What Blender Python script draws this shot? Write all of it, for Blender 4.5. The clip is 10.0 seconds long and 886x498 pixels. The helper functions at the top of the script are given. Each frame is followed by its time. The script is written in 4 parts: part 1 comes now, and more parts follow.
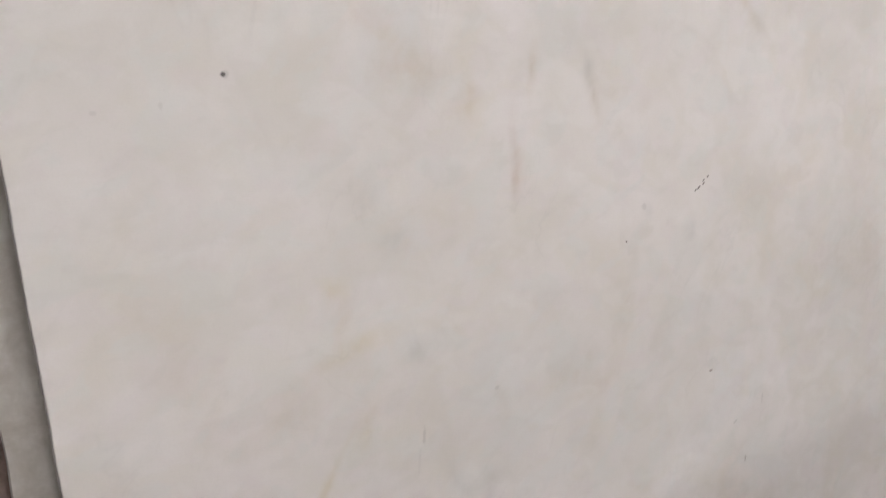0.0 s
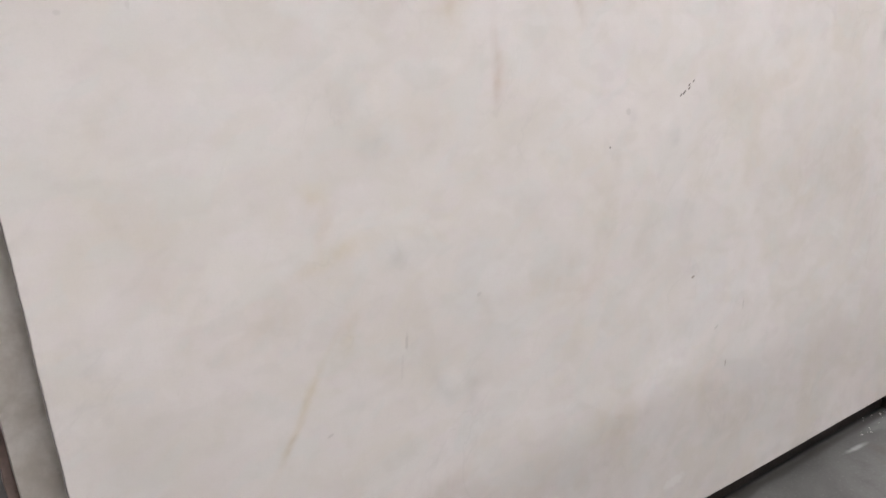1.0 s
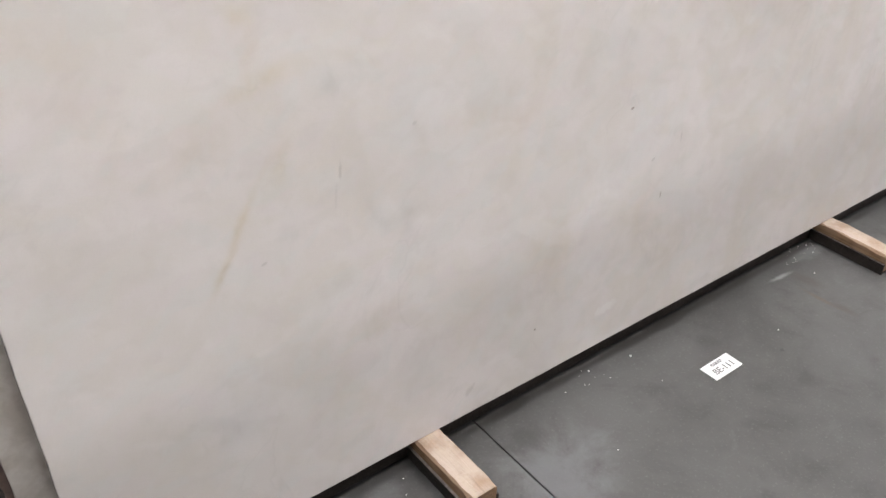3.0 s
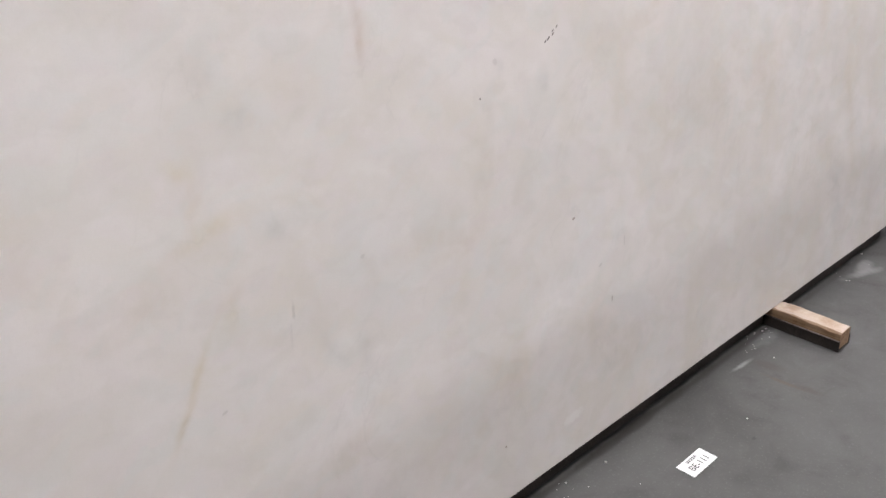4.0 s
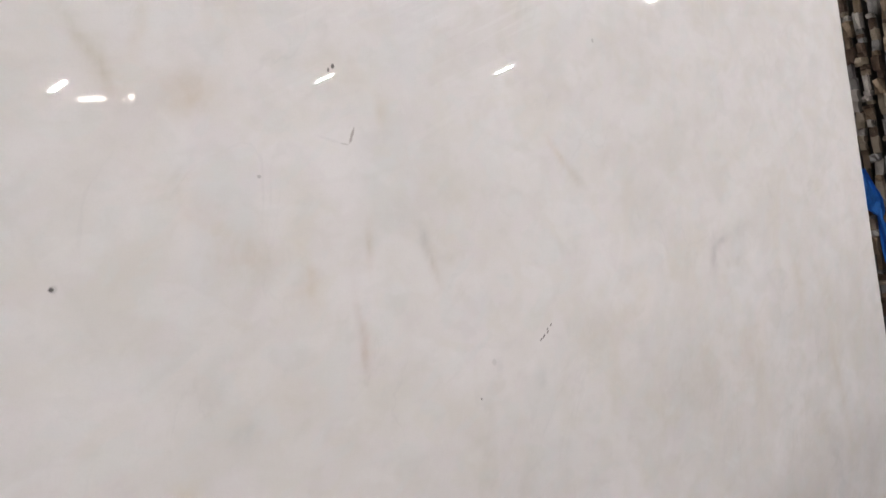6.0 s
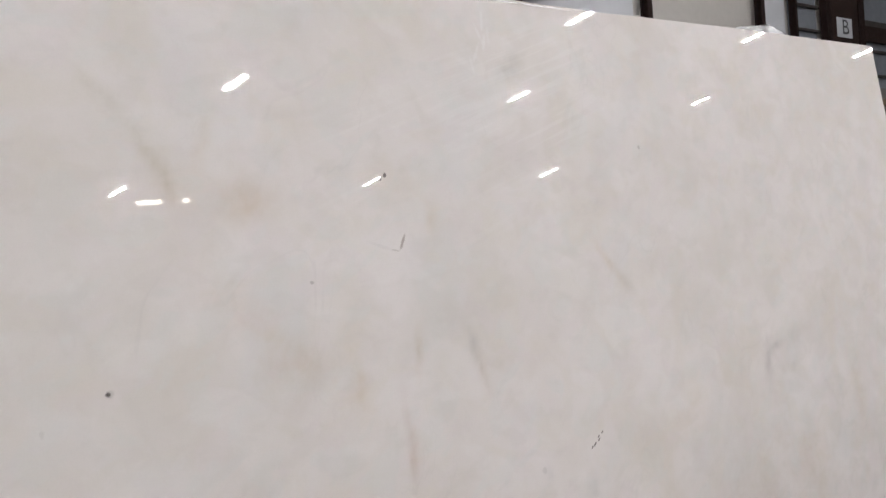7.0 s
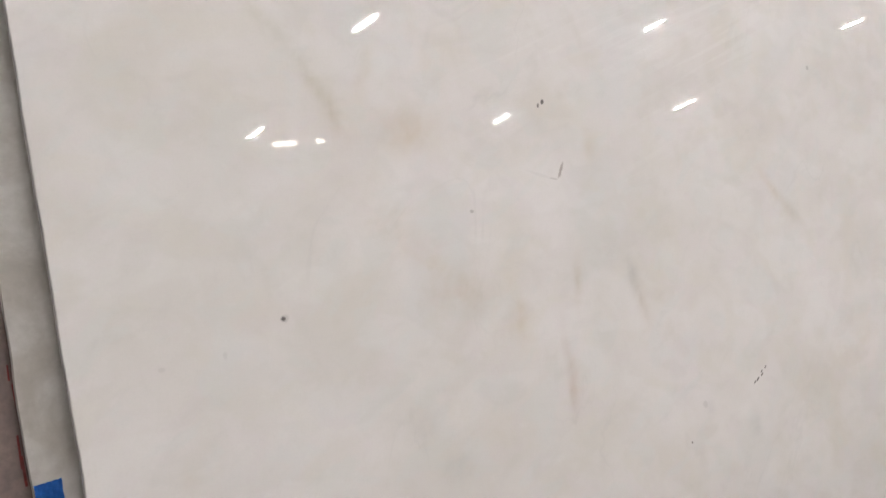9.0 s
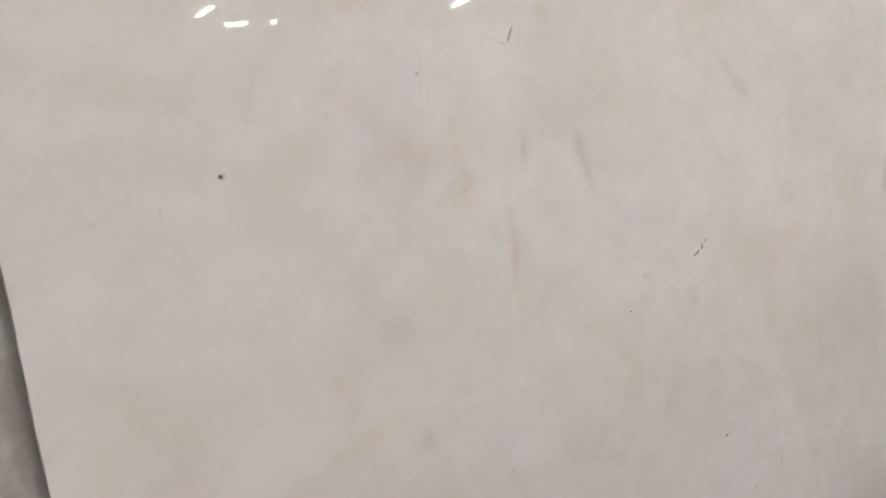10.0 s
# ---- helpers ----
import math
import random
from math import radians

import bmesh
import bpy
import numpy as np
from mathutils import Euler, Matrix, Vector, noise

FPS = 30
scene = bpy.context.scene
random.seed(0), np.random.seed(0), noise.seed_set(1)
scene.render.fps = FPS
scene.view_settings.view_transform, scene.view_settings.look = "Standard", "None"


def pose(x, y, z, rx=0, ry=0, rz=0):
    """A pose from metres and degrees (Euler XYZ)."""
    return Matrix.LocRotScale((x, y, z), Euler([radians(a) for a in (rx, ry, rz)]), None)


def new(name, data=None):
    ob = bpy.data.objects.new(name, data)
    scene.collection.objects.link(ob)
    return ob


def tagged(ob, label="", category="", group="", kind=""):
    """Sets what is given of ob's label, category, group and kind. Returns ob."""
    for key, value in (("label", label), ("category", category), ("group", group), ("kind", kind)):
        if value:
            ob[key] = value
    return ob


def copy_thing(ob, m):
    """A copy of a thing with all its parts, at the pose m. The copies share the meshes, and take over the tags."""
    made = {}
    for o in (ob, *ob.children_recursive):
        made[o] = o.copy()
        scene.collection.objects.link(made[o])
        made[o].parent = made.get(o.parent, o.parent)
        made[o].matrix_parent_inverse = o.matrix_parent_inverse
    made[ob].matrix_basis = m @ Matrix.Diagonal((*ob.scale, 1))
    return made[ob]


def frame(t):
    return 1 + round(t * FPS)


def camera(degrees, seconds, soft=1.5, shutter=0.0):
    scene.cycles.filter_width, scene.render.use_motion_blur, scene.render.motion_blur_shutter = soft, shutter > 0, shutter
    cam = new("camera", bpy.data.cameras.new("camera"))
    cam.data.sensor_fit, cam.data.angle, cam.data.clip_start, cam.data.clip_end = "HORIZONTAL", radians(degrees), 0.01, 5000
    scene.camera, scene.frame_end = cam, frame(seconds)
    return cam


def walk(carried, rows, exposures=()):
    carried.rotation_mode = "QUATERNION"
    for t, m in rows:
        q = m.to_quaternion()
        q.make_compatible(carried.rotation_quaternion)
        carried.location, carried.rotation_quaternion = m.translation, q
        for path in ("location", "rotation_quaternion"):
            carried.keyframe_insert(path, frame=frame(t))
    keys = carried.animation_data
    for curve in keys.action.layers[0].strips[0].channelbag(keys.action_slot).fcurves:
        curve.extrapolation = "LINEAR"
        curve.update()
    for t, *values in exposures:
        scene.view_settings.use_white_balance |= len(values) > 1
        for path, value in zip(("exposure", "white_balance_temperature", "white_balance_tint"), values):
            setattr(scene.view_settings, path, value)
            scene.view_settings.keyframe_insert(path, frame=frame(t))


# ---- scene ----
cam = camera(53.960, 10.0, soft=1.5)
walk(cam, [
    (0, pose(-0.1309, -1.0369, 1.4707, 72.140, 0.589, -33.619)),
    (0.2, pose(-0.1213, -1.0437, 1.4724, 70.810, 0.656, -33.461)),
    (0.5, pose(-0.1244, -1.0370, 1.4580, 69.423, 0.826, -34.145)),
    (1, pose(-0.1163, -1.0400, 1.4497, 66.658, 0.727, -34.416)),
    (1.2, pose(-0.1086, -1.0351, 1.4517, 65.219, 0.736, -34.670)),
    (1.5, pose(-0.1067, -1.0450, 1.4435, 63.030, 0.137, -34.545)),
    (1.8, pose(-0.1055, -1.0447, 1.4341, 61.094, -0.156, -34.784)),
    (2, pose(-0.1055, -1.0478, 1.4319, 59.910, -0.488, -34.797)),
    (2.5, pose(-0.0875, -1.0475, 1.4339, 56.533, -1.124, -35.073)),
    (2.7, pose(-0.0908, -1.0471, 1.4281, 55.683, -1.462, -35.713)),
    (3.8, pose(-0.0714, -1.0560, 1.4587, 60.663, 2.087, -41.375)),
    (4, pose(-0.0816, -1.0729, 1.4521, 63.698, 3.128, -42.248)),
    (4.2, pose(-0.0854, -1.0733, 1.4680, 65.947, 3.977, -43.193)),
    (4.5, pose(-0.0826, -1.0704, 1.4797, 68.862, 4.191, -43.862)),
    (4.8, pose(-0.0837, -1.0755, 1.4878, 71.473, 4.659, -44.504)),
    (5, pose(-0.0843, -1.0728, 1.4994, 72.864, 4.646, -44.667)),
    (5.2, pose(-0.0878, -1.0730, 1.5024, 74.423, 4.673, -44.457)),
    (5.5, pose(-0.0942, -1.0787, 1.5113, 76.734, 4.634, -44.064)),
    (5.7, pose(-0.0993, -1.0665, 1.5241, 78.203, 4.530, -43.979)),
    (6.8, pose(-0.1119, -1.0744, 1.5486, 86.928, 4.582, -41.025)),
    (7, pose(-0.1151, -1.0709, 1.5490, 87.569, 4.780, -40.414)),
    (7.2, pose(-0.1190, -1.0643, 1.5492, 88.026, 5.036, -39.479)),
    (7.5, pose(-0.1332, -1.0592, 1.5539, 89.273, 5.648, -37.165)),
    (7.8, pose(-0.1446, -1.0518, 1.5545, 89.704, 6.123, -34.903)),
    (8, pose(-0.1521, -1.0475, 1.5538, 89.492, 6.125, -33.722)),
    (8.2, pose(-0.1547, -1.0401, 1.5527, 88.989, 6.136, -32.892)),
    (8.5, pose(-0.1564, -1.0301, 1.5462, 87.046, 6.035, -31.764)),
    (8.8, pose(-0.1541, -1.0291, 1.5412, 85.289, 5.908, -31.772)),
    (9, pose(-0.1520, -1.0257, 1.5363, 84.275, 5.659, -32.068)),
    (9.2, pose(-0.1497, -1.0269, 1.5304, 83.172, 5.556, -32.460)),
    (9.5, pose(-0.1421, -1.0242, 1.5167, 80.918, 5.152, -33.411)),
    (9.8, pose(-0.1355, -1.0280, 1.5001, 78.488, 4.749, -34.282)),
    (10, pose(-0.1332, -1.0282, 1.4902, 76.839, 4.324, -34.781)),
], exposures=[(0.0, -0.16, 6420, 11.5), (0.5, -0.11, 6360, 12), (1.0, -0.04, 6350, 12), (2.0, 0.03, 6390, 11.5), (2.5, 0.05, 6390, 11), (4.5, -0.04, 6270, 13), (5.5, -0.08, 6280, 12), (7.0, -0.26, 6300, 11.5), (8.0, -0.24, 6370, 11.5), (9.0, -0.16, 6430, 10.5), (10.0, -0.29, 6530, 10.5)])

# ---------------------------------------------------------------- numbers of the place
LEAN = 7.903          # the slab leans back from the upright
H0 = 0.0662           # height of the slab's lower edge over the floor
SLAB_W, SLAB_H = 3.05, 1.948
LAMP_Z = 7.0
ROOF_Z = 7.7
WALL_Y = 5.0          # wall behind the racks
FAR_Y = -17.5         # wall across the hall
HALL_X0, HALL_X1 = -14.0, 27.0
LAMP_POWER = 1020.0
SLAB_FRAME = pose(0, 0, H0, 90 - LEAN, 0, 0)   # local x along the slab, y up its face, z out of its face

# ---------------------------------------------------------------- world
world = bpy.data.worlds.new("hall_air")
scene.world = world
world.use_nodes = True
world.node_tree.nodes["Background"].inputs[0].default_value = (0.75, 0.82, 1.0, 1)
world.node_tree.nodes["Background"].inputs[1].default_value = 0.03


# ---------------------------------------------------------------- node helpers
class Nodes:
    def __init__(self, name):
        self.mat = bpy.data.materials.new(name)
        self.mat.use_nodes = True
        self.tree = self.mat.node_tree
        self.bsdf = self.tree.nodes["Principled BSDF"]

    def add(self, kind, **values):
        node = self.tree.nodes.new(kind)
        for key, value in values.items():
            if key == "operation":
                node.operation = value
            elif key == "blend":
                node.blend_type = value
        return node

    def link(self, a, b):
        self.tree.links.new(a, b)

    def coords(self, scale=(1, 1, 1), turn=0.0):
        tc = self.add("ShaderNodeTexCoord")
        mp = self.add("ShaderNodeMapping")
        self.link(tc.outputs["Object"], mp.inputs["Vector"])
        mp.vector_type = "TEXTURE"
        mp.inputs["Scale"].default_value = tuple(1 / c for c in scale)
        mp.inputs["Rotation"].default_value = (0, 0, radians(turn))
        return mp.outputs["Vector"]

    def noise(self, vector, scale, detail=4.0, rough=0.55, distortion=0.0):
        n = self.add("ShaderNodeTexNoise")
        self.link(vector, n.inputs["Vector"])
        n.inputs["Scale"].default_value = scale
        n.inputs["Detail"].default_value = detail
        n.inputs["Roughness"].default_value = rough
        n.inputs["Distortion"].default_value = distortion
        return n.outputs["Fac"]

    def ramp(self, value, lo, hi, a=0.0, b=1.0):
        m = self.add("ShaderNodeMapRange")
        m.interpolation_type = "SMOOTHSTEP"
        self.link(value, m.inputs["Value"])
        for key, v in (("From Min", lo), ("From Max", hi), ("To Min", a), ("To Max", b)):
            m.inputs[key].default_value = v
        return m.outputs["Result"]

    def mix(self, fac, a, b, blend="MIX"):
        m = self.add("ShaderNodeMixRGB", blend=blend)
        for value, socket in ((fac, m.inputs["Fac"]), (a, m.inputs["Color1"]), (b, m.inputs["Color2"])):
            if isinstance(value, (int, float)):
                socket.default_value = value
            elif isinstance(value, tuple):
                socket.default_value = (*value, 1) if len(value) == 3 else value
            else:
                self.link(value, socket)
        return m.outputs["Color"]

    def math(self, operation, a, b=0.0):
        m = self.add("ShaderNodeMath", operation=operation)
        for value, socket in ((a, m.inputs[0]), (b, m.inputs[1])):
            if isinstance(value, (int, float)):
                socket.default_value = value
            else:
                self.link(value, socket)
        return m.outputs[0]

    def bump(self, height, strength, distance):
        b = self.add("ShaderNodeBump")
        self.link(height, b.inputs["Height"])
        b.inputs["Strength"].default_value = strength
        b.inputs["Distance"].default_value = distance
        self.link(b.outputs["Normal"], self.bsdf.inputs["Normal"])

    def out(self, colour, rough, metal=0.0):
        for value, socket in ((colour, self.bsdf.inputs["Base Color"]), (rough, self.bsdf.inputs["Roughness"]), (metal, self.bsdf.inputs["Metallic"])):
            if isinstance(value, (int, float)):
                socket.default_value = value
            elif isinstance(value, tuple):
                socket.default_value = (*value, 1)
            else:
                self.link(value, socket)
        return self.mat


def speckled(name, light, dark, rough, scale=3.0, fine=60.0, metal=0.0, bump=0.15, depth=0.002, by_piece=0.0, fleck=0.35, gloss=0.5):
    """A surface that varies at two scales; by_piece varies it from piece to piece."""
    n = Nodes(name)
    v = n.coords()
    big = n.ramp(n.noise(v, scale, 5.0, 0.6, 0.4), 0.3, 0.7)
    small = n.noise(v, fine, 3.0, 0.6)
    colour = n.mix(big, dark, light)
    colour = n.mix(n.ramp(small, 0.35, 0.7, 0.0, fleck), colour, tuple(c * 0.6 for c in dark))
    if by_piece:
        info = n.add("ShaderNodeObjectInfo")
        colour = n.mix(n.math("MULTIPLY", info.outputs["Random"], by_piece), colour, (0.02, 0.014, 0.01))
    n.bump(small, bump, depth)
    n.bsdf.inputs["Specular IOR Level"].default_value = gloss
    return n.out(colour, n.ramp(small, 0.2, 0.8, rough * 0.85, min(1.0, rough * 1.15)), metal)


# ---------------------------------------------------------------- marble of the slab
def marble_polished():
    n = Nodes("polished_marble")
    tc = n.add("ShaderNodeTexCoord")
    base_vec = tc.outputs["Object"]
    cloud = n.noise(n.coords((1.0, 0.50, 1.0), 14), 2.3, 3.0, 0.5, 0.35)
    bank = n.noise(n.coords((1.0, 0.60, 1.0), 30), 4.3, 3.0, 0.45, 0.5)
    drift = n.noise(n.coords((1.0, 0.70, 1.0), -24), 5.5, 3.0, 0.45, 0.6)
    mottle = n.noise(n.coords((1.0, 0.90, 1.0), -60), 13.0, 3.0, 0.5, 0.3)
    fleck = n.noise(n.coords((1.0, 0.90, 1.0), -65), 34.0, 4.0, 0.55, 0.3)
    grain = n.noise(base_vec, 240.0, 3.0, 0.6)
    colour = n.mix(n.ramp(cloud, 0.34, 0.64), (0.690, 0.652, 0.626), (0.745, 0.702, 0.692))
    colour = n.mix(n.ramp(bank, 0.46, 0.66, 0.0, 0.60), colour, (0.765, 0.722, 0.716))
    colour = n.mix(n.ramp(bank, 0.46, 0.28, 0.0, 0.50), colour, (0.662, 0.628, 0.590))
    colour = n.mix(n.ramp(drift, 0.50, 0.72, 0.0, 0.60), colour, (0.680, 0.632, 0.578))
    colour = n.mix(n.ramp(drift, 0.46, 0.30, 0.0, 0.60), colour, (0.684, 0.668, 0.668))
    colour = n.mix(n.ramp(mottle, 0.50, 0.70, 0.0, 0.32), colour, (0.645, 0.605, 0.562))
    colour = n.mix(n.ramp(mottle, 0.42, 0.28, 0.0, 0.25), colour, (0.775, 0.740, 0.732))
    wisp = n.math("ABSOLUTE", n.math("SUBTRACT", n.noise(n.coords((1.0, 0.40, 1.0), 26), 3.2, 3.0, 0.5, 0.5), 0.5))
    some = n.ramp(n.noise(n.coords((1.0, 0.8, 1.0), 5), 3.3, 3.0), 0.48, 0.66)
    colour = n.mix(n.math("MULTIPLY", n.ramp(wisp, 0.045, 0.0, 0.0, 0.12), some), colour, (0.580, 0.555, 0.535))
    # clumps of crystal a few centimetres wide: rosy, straw, sea-grey and milky
    for size, turn, flat, lo, hi, k, tone in ((15.0, 8, 0.80, 0.52, 0.62, 0.30, (0.708, 0.650, 0.660)), (13.0, -12, 0.60, 0.54, 0.63, 0.26, (0.692, 0.654, 0.592)),
                                              (16.0, 25, 0.65, 0.52, 0.62, 0.30, (0.664, 0.676, 0.664)), (9.0, -15, 0.60, 0.53, 0.64, 0.30, (0.785, 0.756, 0.750)),
                                              (21.0, 12, 0.55, 0.54, 0.66, 0.20, (0.622, 0.590, 0.568)), (6.0, 20, 0.70, 0.52, 0.66, 0.27, (0.650, 0.612, 0.584))):
        colour = n.mix(n.ramp(n.noise(n.coords((flat, 1.0, 1.0), turn), size, 3.0, 0.45, 0.5), lo, hi, 0.0, k), colour, tone)
    # short grey threads that break off
    thread = n.math("ABSOLUTE", n.math("SUBTRACT", n.noise(n.coords((1.0, 0.55, 1.0), -28), 5.2, 4.0, 0.55, 0.9), 0.5))
    where = n.ramp(n.noise(n.coords((1.0, 0.8, 1.0), 40), 4.1, 3.0), 0.50, 0.64)
    colour = n.mix(n.math("MULTIPLY", n.ramp(thread, 0.020, 0.0, 0.0, 0.16), where), colour, (0.545, 0.520, 0.510))
    colour = n.mix(n.ramp(fleck, 0.55, 0.75, 0.0, 0.14), colour, (0.60, 0.57, 0.535))
    colour = n.mix(n.ramp(fleck, 0.42, 0.26, 0.0, 0.14), colour, (0.79, 0.76, 0.75))
    colour = n.mix(n.ramp(grain, 0.4, 0.75, 0.0, 0.08), colour, (0.55, 0.52, 0.50))
    tint = n.add("ShaderNodeAttribute")
    tint.attribute_name = "veining"
    colour = n.mix(1.0, colour, tint.outputs["Color"], "MULTIPLY")

    wobble = n.add("ShaderNodeTexNoise")
    wobble.inputs["Scale"].default_value = 95.0
    wobble.inputs["Detail"].default_value = 3.0
    n.link(base_vec, wobble.inputs["Vector"])

    def flaw(u, v, long, wide, turn, dark, strength):
        """One small mineral mark: an ellipse with a frayed edge."""
        nonlocal colour
        mp = n.add("ShaderNodeMapping")
        mp.vector_type = "TEXTURE"
        n.link(base_vec, mp.inputs["Vector"])
        mp.inputs["Location"].default_value = (u, v, 0)
        mp.inputs["Rotation"].default_value = (0, 0, radians(turn))
        mp.inputs["Scale"].default_value = (long, wide, 1)
        ln = n.add("ShaderNodeVectorMath", operation="LENGTH")
        n.link(mp.outputs["Vector"], ln.inputs[0])
        d = n.math("ADD", ln.outputs["Value"], n.math("MULTIPLY", n.math("SUBTRACT", wobble.outputs["Fac"], 0.5), 1.3))
        colour = n.mix(n.ramp(d, 1.15, 0.45, 0.0, strength), colour, dark)

    black, brown, grey = (0.05, 0.04, 0.04), (0.20, 0.15, 0.12), (0.30, 0.28, 0.27)
    flaw(0.299, 1.2775, 0.0050, 0.0046, 10, black, 0.97)          # the dark knot
    flaw(0.302, 1.2775, 0.0075, 0.0065, 10, grey, 0.30)
    for k in range(6):                                           # a broken dark scratch
        s = k / 5 - 0.5
        flaw(1.287 + 0.036 * s + 0.003 * math.sin(9 * k), 0.982 + 0.024 * s + 0.002 * math.cos(5 * k), 0.0050, 0.0021, 40, black, 0.75)
    flaw(1.296, 0.984, 0.005, 0.002, 40, brown, 0.4)
    flaw(0.837, 1.568, 0.0028, 0.0045, -15, black, 0.7)          # the pair of spots
    flaw(0.848, 1.574, 0.0034, 0.0052, -20, black, 0.8)
    flaw(0.863, 1.448, 0.0185, 0.0036, 60, brown, 0.55)          # the hooked vein
    flaw(0.844, 1.434, 0.009, 0.0020, -14, brown, 0.25)
    flaw(0.812, 1.445, 0.03, 0.004, -20, grey, 0.10)
    flaw(0.658, 1.396, 0.0042, 0.0036, 0, grey, 0.5)
    flaw(1.067, 0.899, 0.0026, 0.0026, 0, black, 0.7)
    flaw(1.301, 0.572, 0.006, 0.0036, 20, brown, 0.6)
    flaw(1.409, 0.332, 0.0028, 0.008, -12, brown, 0.45)
    flaw(1.472, 0.461, 0.0025, 0.014, -8, grey, 0.26)
    flaw(1.378, 0.431, 0.009, 0.003, 30, grey, 0.28)
    flaw(0.570, 0.647, 0.0035, 0.018, -8, grey, 0.25)
    flaw(0.556, 0.605, 0.003, 0.025, -10, grey, 0.10)
    flaw(1.006, 0.130, 0.0042, 0.004, 0, brown, 0.7)
    flaw(0.117, 1.240, 0.006, 0.004, 0, grey, 0.14)
    flaw(0.206, 1.241, 0.004, 0.006, 0, grey, 0.14)
    flaw(1.119, 0.961, 0.008, 0.007, 0, grey, 0.2)
    flaw(0.405, 0.527, 0.007, 0.003, 15, grey, 0.24)
    flaw(0.730, 0.690, 0.008, 0.004, 25, grey, 0.2)
    flaw(1.621, 1.614, 0.005, 0.006, 0, grey, 0.4)
    flaw(0.814, 0.058, 0.02, 0.008, 40, grey, 0.2)
    milk = (0.82, 0.81, 0.81)
    for u, v, long, turn, k in ((1.168, 1.895, 0.030, 78, 0.6), (1.150, 1.868, 0.026, 110, 0.5), (1.163, 1.846, 0.024, 72, 0.55), (1.135, 1.822, 0.030, 60, 0.45), (1.118, 1.795, 0.022, 95, 0.35),
                                (1.178, 1.862, 0.022, 84, 0.4)):
        flaw(u, v, long, 0.0045, turn, milk, 0.6 * k)                  # healed crack, milky
    # a smear of dried polish, low on the face
    flaw(1.231, 0.092, 0.045, 0.014, 8, (0.80, 0.78, 0.76), 0.55)
    n.bsdf.inputs["IOR"].default_value = 1.5
    n.bump(n.noise(base_vec, 7.0, 2.0, 0.5), 0.012, 0.002)
    # wiping marks in the polish, in sweeps over the upper face
    wipe = n.noise(n.coords((1.0, 0.045, 1.0), -72), 75.0, 2.0, 0.5, 0.0)
    sweep = n.ramp(n.noise(n.coords((1.0, 0.5, 1.0), -72), 5.0, 2.0, 0.5, 0.2), 0.40, 0.58)
    mp = n.add("ShaderNodeMapping")
    mp.vector_type = "TEXTURE"
    n.link(base_vec, mp.inputs["Vector"])
    mp.inputs["Location"].default_value = (1.10, 1.66, 0)
    mp.inputs["Rotation"].default_value = (0, 0, radians(20))
    mp.inputs["Scale"].default_value = (0.50, 0.25, 1)
    reach = n.add("ShaderNodeVectorMath", operation="LENGTH")
    n.link(mp.outputs["Vector"], reach.inputs[0])
    sweep = n.math("MULTIPLY", sweep, n.ramp(reach.outputs["Value"], 1.15, 0.6))
    n.link(n.math("MULTIPLY", n.ramp(wipe, 0.49, 0.62), sweep), n.bsdf.inputs["Coat Weight"])
    n.bsdf.inputs["Coat IOR"].default_value = 1.6
    n.bsdf.inputs["Coat Roughness"].default_value = 0.30
    rough = n.ramp(n.noise(n.coords((1.0, 0.3, 1.0), 30), 6.0, 5.0, 0.65), 0.35, 0.75, 0.010, 0.018)
    return n.out(colour, rough)


WARM, TAN, GREY, PINK, PALE = (0.98, 0.958, 0.915), (0.93, 0.87, 0.80), (0.80, 0.81, 0.82), (1.0, 0.93, 0.91), (1.05, 1.055, 1.065)


